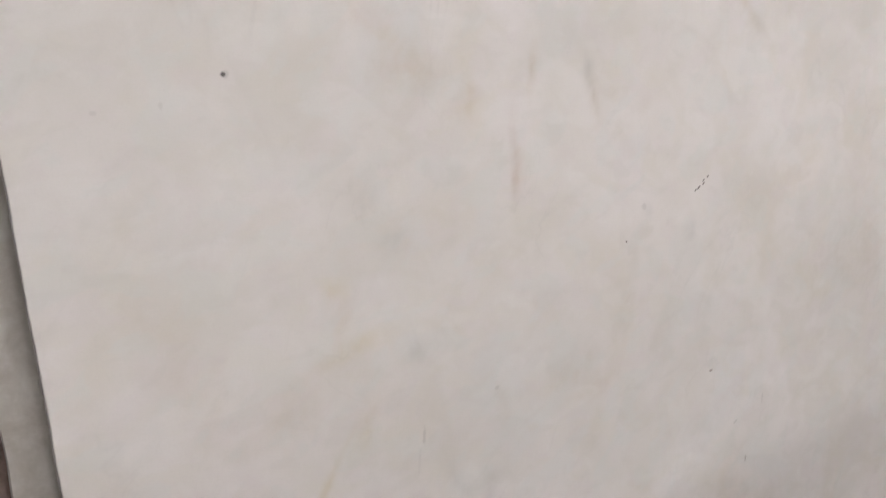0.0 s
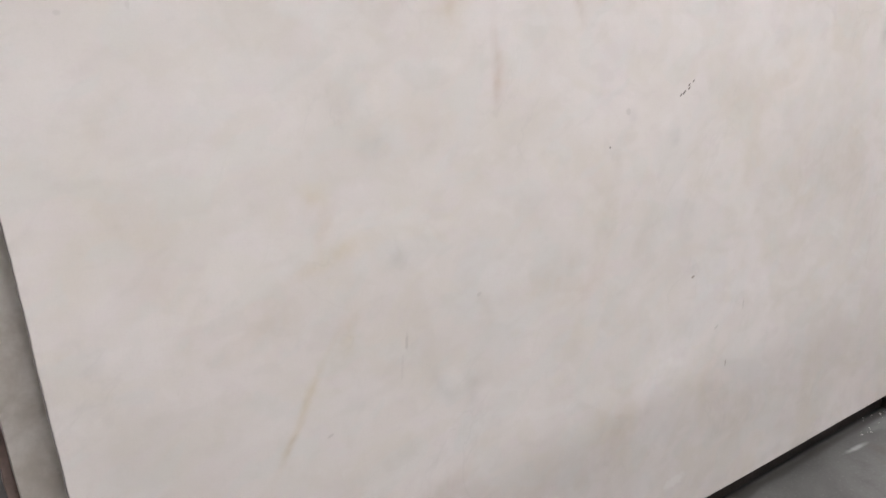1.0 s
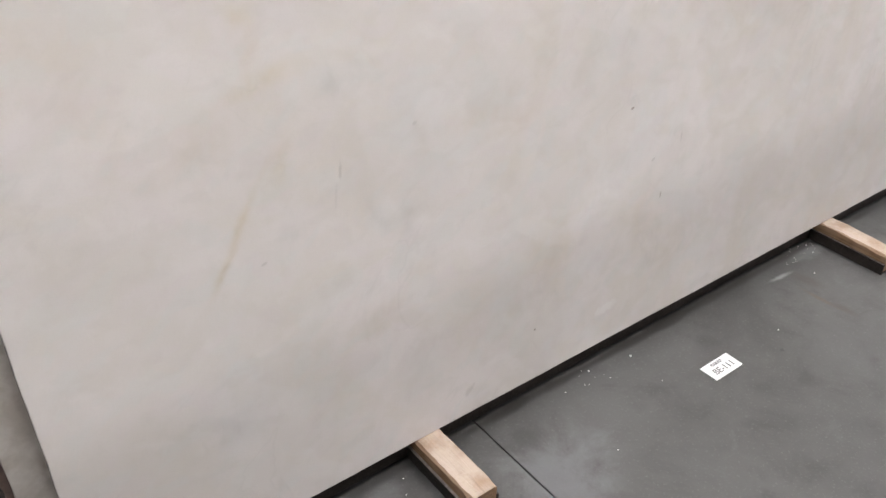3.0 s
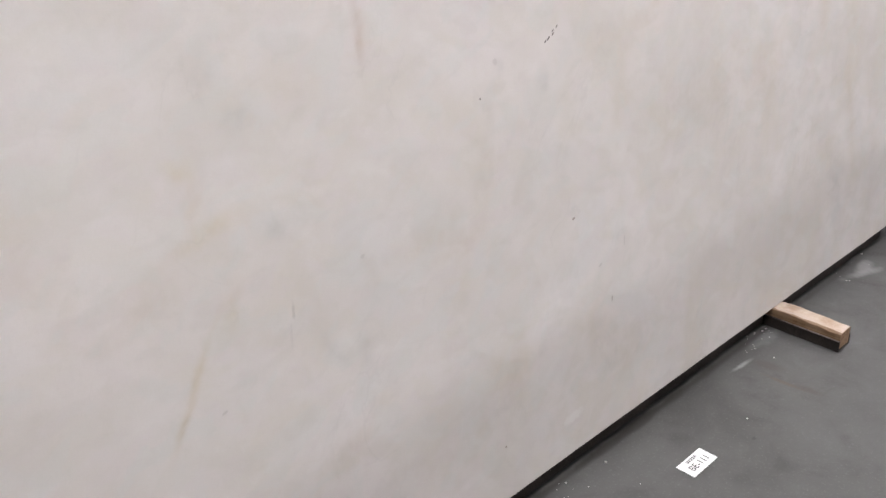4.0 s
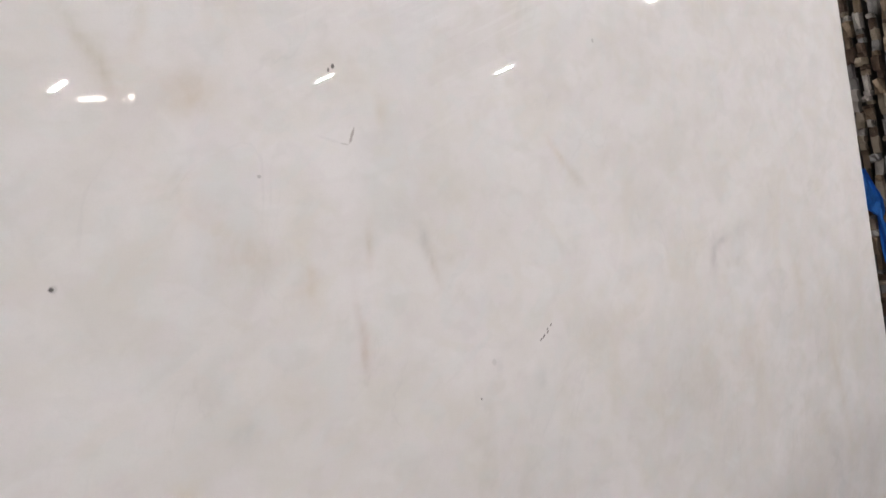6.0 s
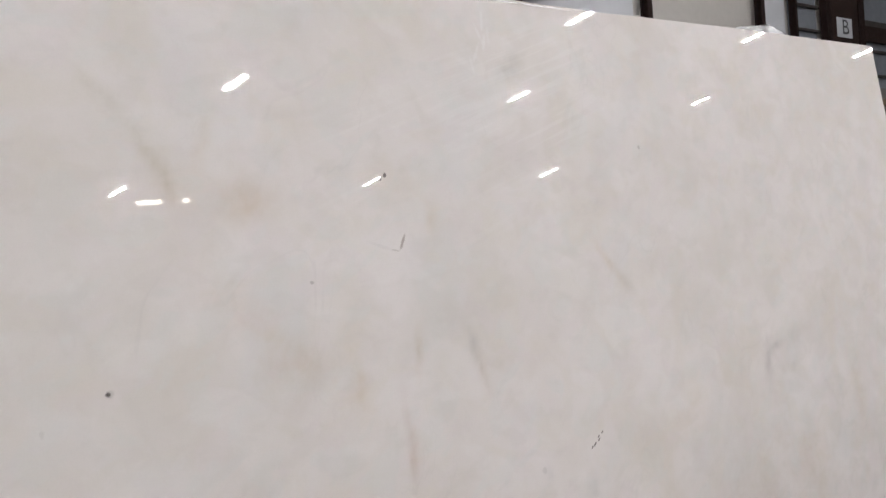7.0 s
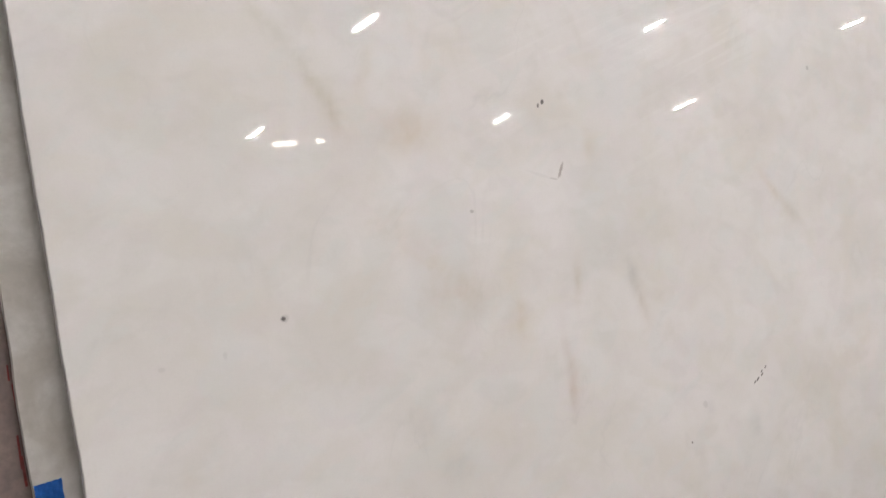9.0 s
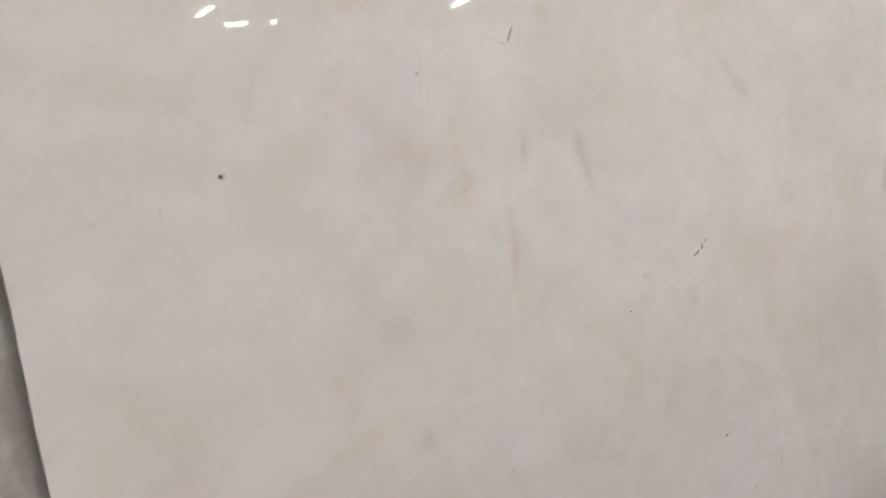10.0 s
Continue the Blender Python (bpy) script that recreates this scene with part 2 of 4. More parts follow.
def veining(u, v):
    """Tint of the marble over its face: soft patches and veins, by place on the slab in metres."""
    tint = np.ones((len(u), 3))
    wob_u = 0.012 * np.sin(31 * v + 3 * np.sin(17 * u)) + 0.006 * np.sin(83 * v + 40 * u)
    wob_v = 0.012 * np.sin(27 * u + 2 * np.sin(21 * v)) + 0.006 * np.sin(71 * u - 50 * v)
    fray = 0.75 + 0.25 * np.sin(140 * u + 3 * np.sin(60 * v)) * np.sin(95 * v + 2 * np.sin(80 * u))

    def patch(x, y, across, along, turn, colour, strength, hollow=False):
        nonlocal tint
        c, s = math.cos(radians(turn)), math.sin(radians(turn))
        w = 0.0 if hollow else min(1.0, min(across, along) / 0.05)
        dx, dy = u + w * wob_u - x, v + w * wob_v - y
        a, b = (dx * c + dy * s) / across, (-dx * s + dy * c) / along
        r = np.hypot(a, b)
        mask = np.exp(-((r - 1) / 0.22) ** 2) if hollow else np.exp(-r ** 2)
        mask = (strength * mask * fray)[:, None]
        tint = tint * (1 - mask + mask * np.array(colour))

    # grey strokes and smudges
    patch(0.989, 1.236, 0.011, 0.032, 6, (0.74, 0.75, 0.76), 0.75)
    patch(1.004, 1.185, 0.007, 0.030, 12, (0.82, 0.81, 0.79), 0.7)
    patch(1.005, 1.180, 0.014, 0.040, 12, TAN, 0.5)
    patch(0.858, 1.245, 0.010, 0.040, -8, TAN, 0.7)
    patch(0.808, 1.10, 0.009, 0.060, -3, (0.88, 0.80, 0.77), 0.6)
    patch(0.800, 1.045, 0.006, 0.030, -2, (0.84, 0.79, 0.76), 0.6)
    patch(0.812, 1.08, 0.016, 0.030, 0, PINK, 0.8)
    patch(0.548, 0.992, 0.025, 0.025, 30, GREY, 0.5)
    patch(0.498, 1.071, 0.035, 0.030, 30, GREY, 0.45)
    patch(0.574, 0.799, 0.020, 0.018, 0, GREY, 0.55)
    patch(1.247, 0.894, 0.020, 0.018, 0, GREY, 0.6)
    patch(1.128, 0.955, 0.014, 0.014, 0, GREY, 0.6)
    patch(1.231, 1.793, 0.040, 0.030, 40, GREY, 0.8)
    patch(0.640, 0.535, 0.014, 0.050, 25, GREY, 0.55)
    patch(0.700, 0.502, 0.018, 0.035, -20, GREY, 0.5)
    patch(0.635, 0.337, 0.055, 0.035, 30, (0.88, 0.85, 0.81), 0.85)
    patch(0.291, 0.242, 0.040, 0.030, 40, GREY, 0.6)
    patch(1.148, 0.300, 0.030, 0.020, 40, GREY, 0.4)
    # the ring
    patch(2.060, 1.058, 0.034, 0.010, 14, (0.76, 0.75, 0.76), 0.8)
    patch(2.160, 1.080, 0.040, 0.012, 12, GREY, 0.3)
    patch(2.132, 0.995, 0.012, 0.022, -20, GREY, 0.4)
    patch(2.008, 1.018, 0.016, 0.042, -12, (0.77, 0.75, 0.77), 0.85)
    patch(2.160, 1.060, 0.080, 0.030, 20, GREY, 0.35)
    # yellow and tan
    patch(0.715, 1.215, 0.020, 0.075, 0, WARM, 0.95)
    patch(0.700, 1.180, 0.045, 0.050, 0, WARM, 0.5)
    patch(0.375, 0.605, 0.008, 0.090, -33, (0.92, 0.87, 0.76), 0.85)
    patch(0.335, 0.540, 0.005, 0.030, -33, (0.85, 0.78, 0.68), 0.85)
    patch(0.455, 0.690, 0.016, 0.045, -33, (0.95, 0.90, 0.80), 0.7)
    patch(0.432, 0.935, 0.022, 0.020, 0, (0.95, 0.91, 0.81), 0.9)
    patch(0.455, 0.829, 0.055, 0.016, 10, (0.95, 0.91, 0.81), 0.9)
    patch(0.440, 0.880, 0.014, 0.040, -10, (0.95, 0.91, 0.82), 0.6)
    patch(0.970, 0.630, 0.085, 0.022, 12, TAN, 0.45)
    patch(1.052, 0.601, 0.030, 0.022, 20, WARM, 0.6)
    patch(0.470, 0.720, 0.090, 0.040, 60, WARM, 0.4)
    patch(0.942, 1.485, 0.014, 0.028, -6, TAN, 0.8)
    patch(0.855, 1.545, 0.060, 0.035, 0, WARM, 0.7)
    patch(1.440, 1.345, 0.010, 0.070, 38, TAN, 0.7)
    patch(1.480, 1.300, 0.012, 0.035, 38, GREY, 0.5)
    patch(0.418, 1.610, 0.012, 0.060, 30, (0.93, 0.925, 0.87), 0.5)
    patch(0.440, 1.577, 0.025, 0.035, 20, TAN, 0.6)
    patch(0.500, 1.640, 0.016, 0.050, -25, TAN, 0.45)
    patch(0.560, 1.545, 0.070, 0.028, -15, TAN, 0.65)
    patch(0.545, 1.350, 0.034, 0.125, 42, TAN, 0.55)
    patch(0.600, 1.265, 0.045, 0.040, 20, TAN, 0.6)
    patch(0.250, 1.289, 0.025, 0.025, 0, WARM, 0.7)
    patch(0.640, 1.030, 0.070, 0.040, 0, WARM, 0.5)
    patch(2.462, 0.842, 0.030, 0.120, 6, TAN, 0.5)
    patch(2.310, 0.900, 0.050, 0.160, 8, GREY, 0.35)
    patch(2.640, 0.475, 0.025, 0.200, 6, TAN, 0.45)
    patch(2.550, 0.240, 0.040, 0.160, 4, GREY, 0.45)
    patch(1.640, 0.960, 0.120, 0.060, 20, TAN, 0.3)
    patch(2.130, 0.755, 0.120, 0.080, 15, TAN, 0.4)
    patch(1.360, 0.300, 0.070, 0.090, 10, TAN, 0.2)
    patch(0.351, 1.722, 0.035, 0.011, -50, (0.90, 0.895, 0.865), 0.75)
    patch(0.381, 1.681, 0.040, 0.011, -57, (0.90, 0.895, 0.865), 0.75)
    patch(0.405, 1.638, 0.035, 0.011, -63, (0.90, 0.895, 0.865), 0.75)
    patch(0.426, 1.596, 0.035, 0.011, -63, (0.90, 0.895, 0.865), 0.75)
    patch(0.437, 1.575, 0.012, 0.030, 0, (0.91, 0.90, 0.875), 0.7)
    patch(0.563, 1.533, 0.05, 0.022, 10, TAN, 0.6)
    patch(0.511, 1.673, 0.014, 0.05, -20, (0.94, 0.935, 0.90), 0.7)
    patch(0.721, 1.224, 0.016, 0.070, 0, (0.945, 0.930, 0.895), 0.8)
    patch(0.856, 1.248, 0.007, 0.030, -8, (0.90, 0.885, 0.86), 0.7)
    patch(0.806, 1.096, 0.008, 0.080, 0, (0.94, 0.92, 0.90), 0.6)
    patch(1.491, 0.943, 0.090, 0.050, 30, (0.955, 0.945, 0.925), 0.6)
    patch(1.737, 0.730, 0.100, 0.070, 0, (0.950, 0.940, 0.920), 0.6)
    # broad banks of duller and paler stone
    for x, y, across, along, turn, strength in ((1.90, 0.70, 0.32, 0.13, -14, 0.55), (1.09, 0.77, 0.17, 0.07, -10, 0.40), (2.46, 0.40, 0.12, 0.16, 0, 0.55), (1.50, 0.19, 0.22, 0.07, 6, 0.65),
                                                (0.93, 0.21, 0.16, 0.06, 10, 0.50), (0.50, 0.40, 0.14, 0.07, 20, 0.30), (1.80, 0.82, 0.14, 0.08, 0, 0.40), (0.60, 1.22, 0.10, 0.07, 40, 0.30)):
        patch(x, y, across, along, turn, (0.905, 0.895, 0.880), strength)
    for x, y, across, along, turn, strength in ((1.25, 0.51, 0.13, 0.06, 20, 0.6), (1.47, 1.20, 0.18, 0.12, 30, 0.5), (0.75, 0.73, 0.14, 0.09, 0, 0.45), (0.33, 0.98, 0.10, 0.07, 0, 0.4),
                                                (0.80, 0.42, 0.13, 0.06, 15, 0.5), (2.25, 0.95, 0.10, 0.14, 0, 0.4), (0.30, 1.12, 0.12, 0.08, 0, 0.35), (1.05, 1.05, 0.12, 0.10, 0, 0.35)):
        patch(x, y, across, along, turn, PALE, strength)
    # pale lenses
    patch(1.215, 0.392, 0.115, 0.062, 14, (1.10, 1.115, 1.13), 0.9)
    patch(1.080, 0.300, 0.120, 0.050, 10, TAN, 0.40)
    patch(1.380, 0.330, 0.060, 0.110, 12, TAN, 0.22)
    patch(0.850, 0.660, 0.120, 0.030, 14, TAN, 0.35)
    patch(0.330, 0.760, 0.090, 0.070, 40, TAN, 0.35)
    patch(0.180, 0.900, 0.040, 0.160, 20, TAN, 0.3)
    patch(1.556, 0.465, 0.014, 0.120, 12, PALE, 0.9)
    patch(0.640, 0.930, 0.060, 0.030, 10, PALE, 0.6)
    patch(2.660, 0.560, 0.020, 0.120, 5, PALE, 0.8)
    patch(0.300, 0.380, 0.120, 0.070, 30, PALE, 0.5)
    patch(1.150, 1.830, 0.008, 0.060, -12, PALE, 0.7)
    patch(0.700, 1.300, 0.040, 0.140, 42, PALE, 0.5)
    return np.clip(tint, 0.5, 1.15)


MARBLE = marble_polished()
MARBLE_BACK = speckled("honed_marble", (0.60, 0.575, 0.545), (0.45, 0.415, 0.375), 0.35, 14.0, 60.0, bump=0.03, fleck=0.16)
RESIN = speckled("resin_backed_stone", (0.30, 0.22, 0.19), (0.20, 0.15, 0.14), 0.55, 9.0, 70.0)
RED_PAINT = speckled("red_marker", (0.30, 0.045, 0.04), (0.20, 0.05, 0.045), 0.6, 30.0, 200.0)
STEEL_DARK = speckled("dark_painted_steel", (0.050, 0.040, 0.036), (0.026, 0.021, 0.019), 0.55, 12.0, 150.0, gloss=0.25)
STEEL_WORN = speckled("worn_bare_steel", (0.30, 0.27, 0.25), (0.14, 0.12, 0.11), 0.45, 30.0, 150.0, metal=0.6)
COLUMN_PAINT = speckled("oxide_red_steel", (0.022, 0.010, 0.009), (0.012, 0.006, 0.005), 0.7, 2.0, 40.0, gloss=0.15)
GIRT_PAINT = speckled("brown_steel", (0.034, 0.018, 0.015), (0.020, 0.011, 0.009), 0.7, 2.0, 40.0, gloss=0.15)
BLUE_TAPE = speckled("blue_tape", (0.022, 0.20, 0.70), (0.015, 0.15, 0.58), 0.55, 30.0, 200.0)
CHIP = speckled("white_stone_chip", (0.78, 0.77, 0.75), (0.62, 0.60, 0.58), 0.6, 60.0, 300.0)
PAPER = speckled("label_paper", (0.80, 0.80, 0.80), (0.74, 0.74, 0.75), 0.5, 30.0, 300.0, bump=0.02)
INK = speckled("label_ink", (0.035, 0.035, 0.04), (0.02, 0.02, 0.025), 0.5, 60.0, 300.0, bump=0.02)
PRINT_GREY = speckled("faded_print", (0.25, 0.25, 0.26), (0.18, 0.18, 0.19), 0.5, 60.0, 300.0, bump=0.02)
ROOF_MAT = speckled("grey_roof_deck", (0.26, 0.26, 0.255), (0.20, 0.20, 0.195), 0.7, 0.8, 9.0)
RIB_MAT = speckled("white_rib_paint", (0.80, 0.80, 0.78), (0.72, 0.72, 0.70), 0.6, 2.0, 20.0)
HALL_WALL = speckled("grey_cladding", (0.52, 0.52, 0.51), (0.40, 0.40, 0.40), 0.6, 0.5, 6.0)
PANEL_COOL = speckled("cool_white_panel", (0.50, 0.51, 0.54), (0.475, 0.485, 0.515), 0.5, 0.8, 12.0, bump=0.01, fleck=0.04)
PANEL_WARM = speckled("warm_grey_panel", (0.46, 0.44, 0.415), (0.43, 0.41, 0.385), 0.5, 0.8, 12.0, bump=0.01, fleck=0.04)
PANEL_BROWN = speckled("brown_grey_panel", (0.20, 0.165, 0.15), (0.175, 0.145, 0.132), 0.55, 0.8, 12.0, bump=0.01, fleck=0.04)
PANEL_BLUE = speckled("blue_grey_panel", (0.18, 0.195, 0.22), (0.15, 0.162, 0.185), 0.5, 0.8, 12.0, bump=0.01, fleck=0.04)
LAMP_BODY = speckled("white_enamel", (0.70, 0.70, 0.70), (0.62, 0.62, 0.62), 0.4, 6.0, 80.0)


def wood_mat():
    n = Nodes("sawn_pine")
    grain = n.noise(n.coords((26.0, 1.6, 26.0)), 3.0, 5.0, 0.6, 0.6)
    wear = n.noise(n.coords(), 22.0, 4.0, 0.6)
    colour = n.mix(n.ramp(grain, 0.3, 0.7), (0.15, 0.078, 0.038), (0.36, 0.215, 0.115))
    colour = n.mix(n.ramp(wear, 0.30, 0.66, 0.10, 0.50), colour, (0.36, 0.25, 0.165))
    # stone dust lies on the upward faces
    up = n.add("ShaderNodeSeparateXYZ")
    n.link(n.add("ShaderNodeNewGeometry").outputs["Normal"], up.inputs["Vector"])
    dust = n.math("MULTIPLY", n.ramp(up.outputs["Z"], 0.6, 0.9), n.ramp(n.noise(n.coords(), 14.0, 5.0, 0.65), 0.30, 0.62, 0.30, 0.85))
    colour = n.mix(dust, colour, (0.50, 0.425, 0.36))
    n.bump(grain, 0.5, 0.003)
    return n.out(colour, 0.75)


def concrete_mat():
    n = Nodes("worn_concrete")
    v = n.coords()
    big = n.noise(v, 1.4, 6.0, 0.6, 0.6)
    mid = n.noise(v, 7.0, 5.0, 0.65, 0.5)
    fine = n.noise(v, 130.0, 3.0, 0.6)
    colour = n.mix(n.ramp(big, 0.32, 0.68), (0.049, 0.048, 0.047), (0.083, 0.082, 0.081))
    colour = n.mix(n.ramp(mid, 0.52, 0.75, 0.0, 0.5), colour, (0.042, 0.040, 0.038))
    colour = n.mix(n.ramp(mid, 0.40, 0.24, 0.0, 0.5), colour, (0.108, 0.110, 0.113))
    colour = n.mix(n.ramp(fine, 0.55, 0.75, 0.0, 0.22), colour, (0.21, 0.206, 0.202))

    def stain_or_shade(x, y, long, wide, turn, tone, strength):
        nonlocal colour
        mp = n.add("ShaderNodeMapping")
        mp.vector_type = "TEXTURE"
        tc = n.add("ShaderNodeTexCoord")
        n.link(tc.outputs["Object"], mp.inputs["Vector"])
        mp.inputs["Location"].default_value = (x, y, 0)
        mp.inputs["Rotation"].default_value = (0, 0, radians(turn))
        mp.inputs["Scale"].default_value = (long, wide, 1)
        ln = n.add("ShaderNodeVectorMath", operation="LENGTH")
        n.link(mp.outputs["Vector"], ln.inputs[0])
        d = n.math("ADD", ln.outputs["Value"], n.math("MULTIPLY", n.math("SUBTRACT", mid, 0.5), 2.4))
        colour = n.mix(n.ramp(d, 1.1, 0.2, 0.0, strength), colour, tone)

    stain_or_shade(1.907, -0.175, 0.012, 0.085, 2, (0.090, 0.066, 0.046), 0.7)      # rusty streak
    stain_or_shade(1.635, -0.242, 0.010, 0.007, 0, (0.03, 0.03, 0.03), 0.8)      # oil spot
    stain_or_shade(2.70, -0.035, 0.075, 0.030, 10, (0.28, 0.28, 0.28), 0.5)     # stone dust
    stain_or_shade(1.90, -0.048, 0.060, 0.010, -4, (0.30, 0.30, 0.30), 0.7)
    stain_or_shade(2.66, -0.050, 0.10, 0.022, -20, (0.27, 0.27, 0.27), 0.45)
    stain_or_shade(0.88, -0.20, 0.16, 0.16, 0, (0.150, 0.152, 0.158), 0.65)          # pale dusty ground by the joint
    stain_or_shade(0.56, -0.03, 0.06, 0.05, 0, (0.150, 0.152, 0.158), 0.5)
    stain_or_shade(1.95, -0.10, 0.030, 0.060, 10, (0.050, 0.040, 0.030), 0.5)        # brown drip marks
    stain_or_shade(1.92, -0.24, 0.020, 0.060, 4, (0.055, 0.043, 0.031), 0.5)
    stain_or_shade(2.10, -0.02, 0.12, 0.035, -8, (0.200, 0.202, 0.205), 0.45)
    stain_or_shade(1.50, 0.004, 1.50, 0.017, 0, (0.026, 0.023, 0.021), 0.85)          # shadow band under the slab's edge, painted into the concrete
    n.bump(fine, 0.12, 0.002)
    return n.out(colour, n.ramp(mid, 0.3, 0.7, 0.40, 0.60))


WOOD, CONCRETE = wood_mat(), concrete_mat()


def lamp_mat(name, colour, strength):
    n = Nodes(name)
    n.bsdf.inputs["Emission Color"].default_value = (*colour, 1)
    n.bsdf.inputs["Emission Strength"].default_value = strength
    return n.out(colour, 0.4)


TUBE_LIGHT = lamp_mat("lit_tubes", (1.0, 0.965, 0.935), LAMP_POWER)
DAY_PANEL = lamp_mat("daylit_panel", (1.0, 0.90, 0.76), 34.0)


def film_mat():
    n = Nodes("clear_wrap")
    n.bsdf.inputs["Alpha"].default_value = 0.42
    n.bsdf.inputs["IOR"].default_value = 1.5
    return n.out((0.86, 0.865, 0.875), n.ramp(n.noise(n.coords(), 60.0, 2.0), 0.3, 0.7, 0.10, 0.30))


WRAP = film_mat()


# ---------------------------------------------------------------- mesh helpers
def mesh_of(bm, name, material, smooth=False):
    me = bpy.data.meshes.new(name)
    bm.normal_update()
    bm.to_mesh(me)
    bm.free()
    me.materials.append(material)
    if smooth:
        for f in me.polygons:
            f.use_smooth = True
    return me


def part(name, bm, material, parent, label="", smooth=False):
    ob = new(name, mesh_of(bm, name, material, smooth))
    ob.parent = parent
    return tagged(ob, label)


def thing(name, m, label, category, group="", kind=""):
    ob = new(name)
    ob.matrix_world = m
    ob.empty_display_size = 0.1
    return tagged(ob, label, category, group, kind)


def box(x0, x1, y0, y1, z0, z1, bevel=0.0, bm=None):
    bm = bm or bmesh.new()
    vs = [bm.verts.new((x, y, z)) for z in (z0, z1) for y in (y0, y1) for x in (x0, x1)]
    fs = [bm.faces.new([vs[i] for i in q]) for q in ((0, 2, 3, 1), (4, 5, 7, 6), (0, 1, 5, 4), (2, 6, 7, 3), (0, 4, 6, 2), (1, 3, 7, 5))]
    if bevel:
        edges = {e for f in fs for e in f.edges}
        bmesh.ops.bevel(bm, geom=list(edges), offset=bevel, segments=2, affect="EDGES", profile=0.6)
    return bm


def roughen(bm, amount, scale, seed=0.0):
    for v in bm.verts:
        v.co += noise.noise_vector(v.co * scale + Vector((seed, seed, seed))) * amount
    return bm


def prism(points, thick):
    """A flat outline (x, z) given thickness along y."""
    bm = bmesh.new()
    a = [bm.verts.new((x, 0, z)) for x, z in points]
    b = [bm.verts.new((x, thick, z)) for x, z in points]
    bm.faces.new(a)
    bm.faces.new(b[::-1])
    for i in range(len(a)):
        j = (i + 1) % len(a)
        bm.faces.new((a[i], b[i], b[j], a[j]))
    bmesh.ops.recalc_face_normals(bm, faces=bm.faces)
    return bm


def structure(name, bm, material, label, category, m=None):
    ob = new(name, mesh_of(bm, name, material))
    if m is not None:
        ob.matrix_world = m
    return tagged(ob, label, category, kind="structure")


# ---------------------------------------------------------------- the hall
JOINT_X = 0.845


def floor_sheet():
    """Two pours with a sawn joint between them, 4 mm wide and 12 mm deep."""
    bm = bmesh.new()
    y0, y1, g, d = FAR_Y - 0.3, WALL_Y + 0.6, 0.002, 0.012
    prof = [(HALL_X0 - 0.3, 0.0), (JOINT_X - g, 0.0), (JOINT_X - g, -d), (JOINT_X + g, -d), (JOINT_X + g, 0.0), (HALL_X1 + 0.3, 0.0)]
    cuts = [y0, -6.0, -2.0, 0.0, 2.0, y1]
    rows = [[bm.verts.new((x, y, z)) for x, z in prof] for y in cuts]
    for r, s in zip(rows, rows[1:]):
        for i in range(len(prof) - 1):
            bm.faces.new((r[i], r[i + 1], s[i + 1], s[i]))
    return bm


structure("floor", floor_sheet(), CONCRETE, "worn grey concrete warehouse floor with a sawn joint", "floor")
deck = box(HALL_X0, HALL_X1, FAR_Y, WALL_Y + 0.3, ROOF_Z, ROOF_Z + 0.15)
ribs_from = len(deck.faces)
SKEW = math.tan(radians(12))                          # the roof's ribs run askew to the rack
for k in range(92):
    x = HALL_X0 + 0.2 + 0.5 * k
    lo, hi = FAR_Y + 0.01, WALL_Y + 0.29
    hi = min(hi, lo + (HALL_X1 - 0.06 - x + 4.7) / SKEW)
    xl, xh = x - 4.7, x - 4.7 + (hi - lo) * SKEW
    if xl < HALL_X0 + 0.06:
        lo = lo + (HALL_X0 + 0.06 - xl) / SKEW
        xl = HALL_X0 + 0.06
    if hi - lo < 0.5 or xl > HALL_X1 - 0.1:
        continue
    va = [deck.verts.new(q) for q in ((xl - 0.04, lo, ROOF_Z - 0.07), (xl + 0.04, lo, ROOF_Z - 0.07), (xl + 0.04, lo, ROOF_Z - 0.002), (xl - 0.04, lo, ROOF_Z - 0.002))]
    vb = [deck.verts.new(q) for q in ((xh - 0.04, hi, ROOF_Z - 0.07), (xh + 0.04, hi, ROOF_Z - 0.07), (xh + 0.04, hi, ROOF_Z - 0.002), (xh - 0.04, hi, ROOF_Z - 0.002))]
    for e in range(4):
        deck.faces.new((va[e], vb[e], vb[(e + 1) % 4], va[(e + 1) % 4]))
    deck.faces.new(va)
    deck.faces.new(vb[::-1])
for f in list(deck.faces)[ribs_from:]:
    f.material_index = 1
roof = structure("ceiling", deck, ROOF_MAT, "grey warehouse roof deck with white ribs", "ceiling")
roof.data.materials.append(RIB_MAT)
structure("wall_far", box(HALL_X0, HALL_X1, FAR_Y - 0.2, FAR_Y, 0, ROOF_Z), HALL_WALL, "grey metal-clad warehouse wall", "wall")
structure("wall_left", box(HALL_X0 - 0.2, HALL_X0, FAR_Y, WALL_Y + 0.3, 0, ROOF_Z), HALL_WALL, "grey metal-clad warehouse wall", "wall")
structure("wall_right", box(HALL_X1, HALL_X1 + 0.2, FAR_Y, WALL_Y + 0.3, 0, ROOF_Z), HALL_WALL, "grey metal-clad warehouse wall", "wall")
wall_back = structure("wall_back", box(HALL_X0, HALL_X1, WALL_Y + 0.16, WALL_Y + 0.3, 0, ROOF_Z), PANEL_WARM, "panelled warehouse wall between dark steel columns", "wall")

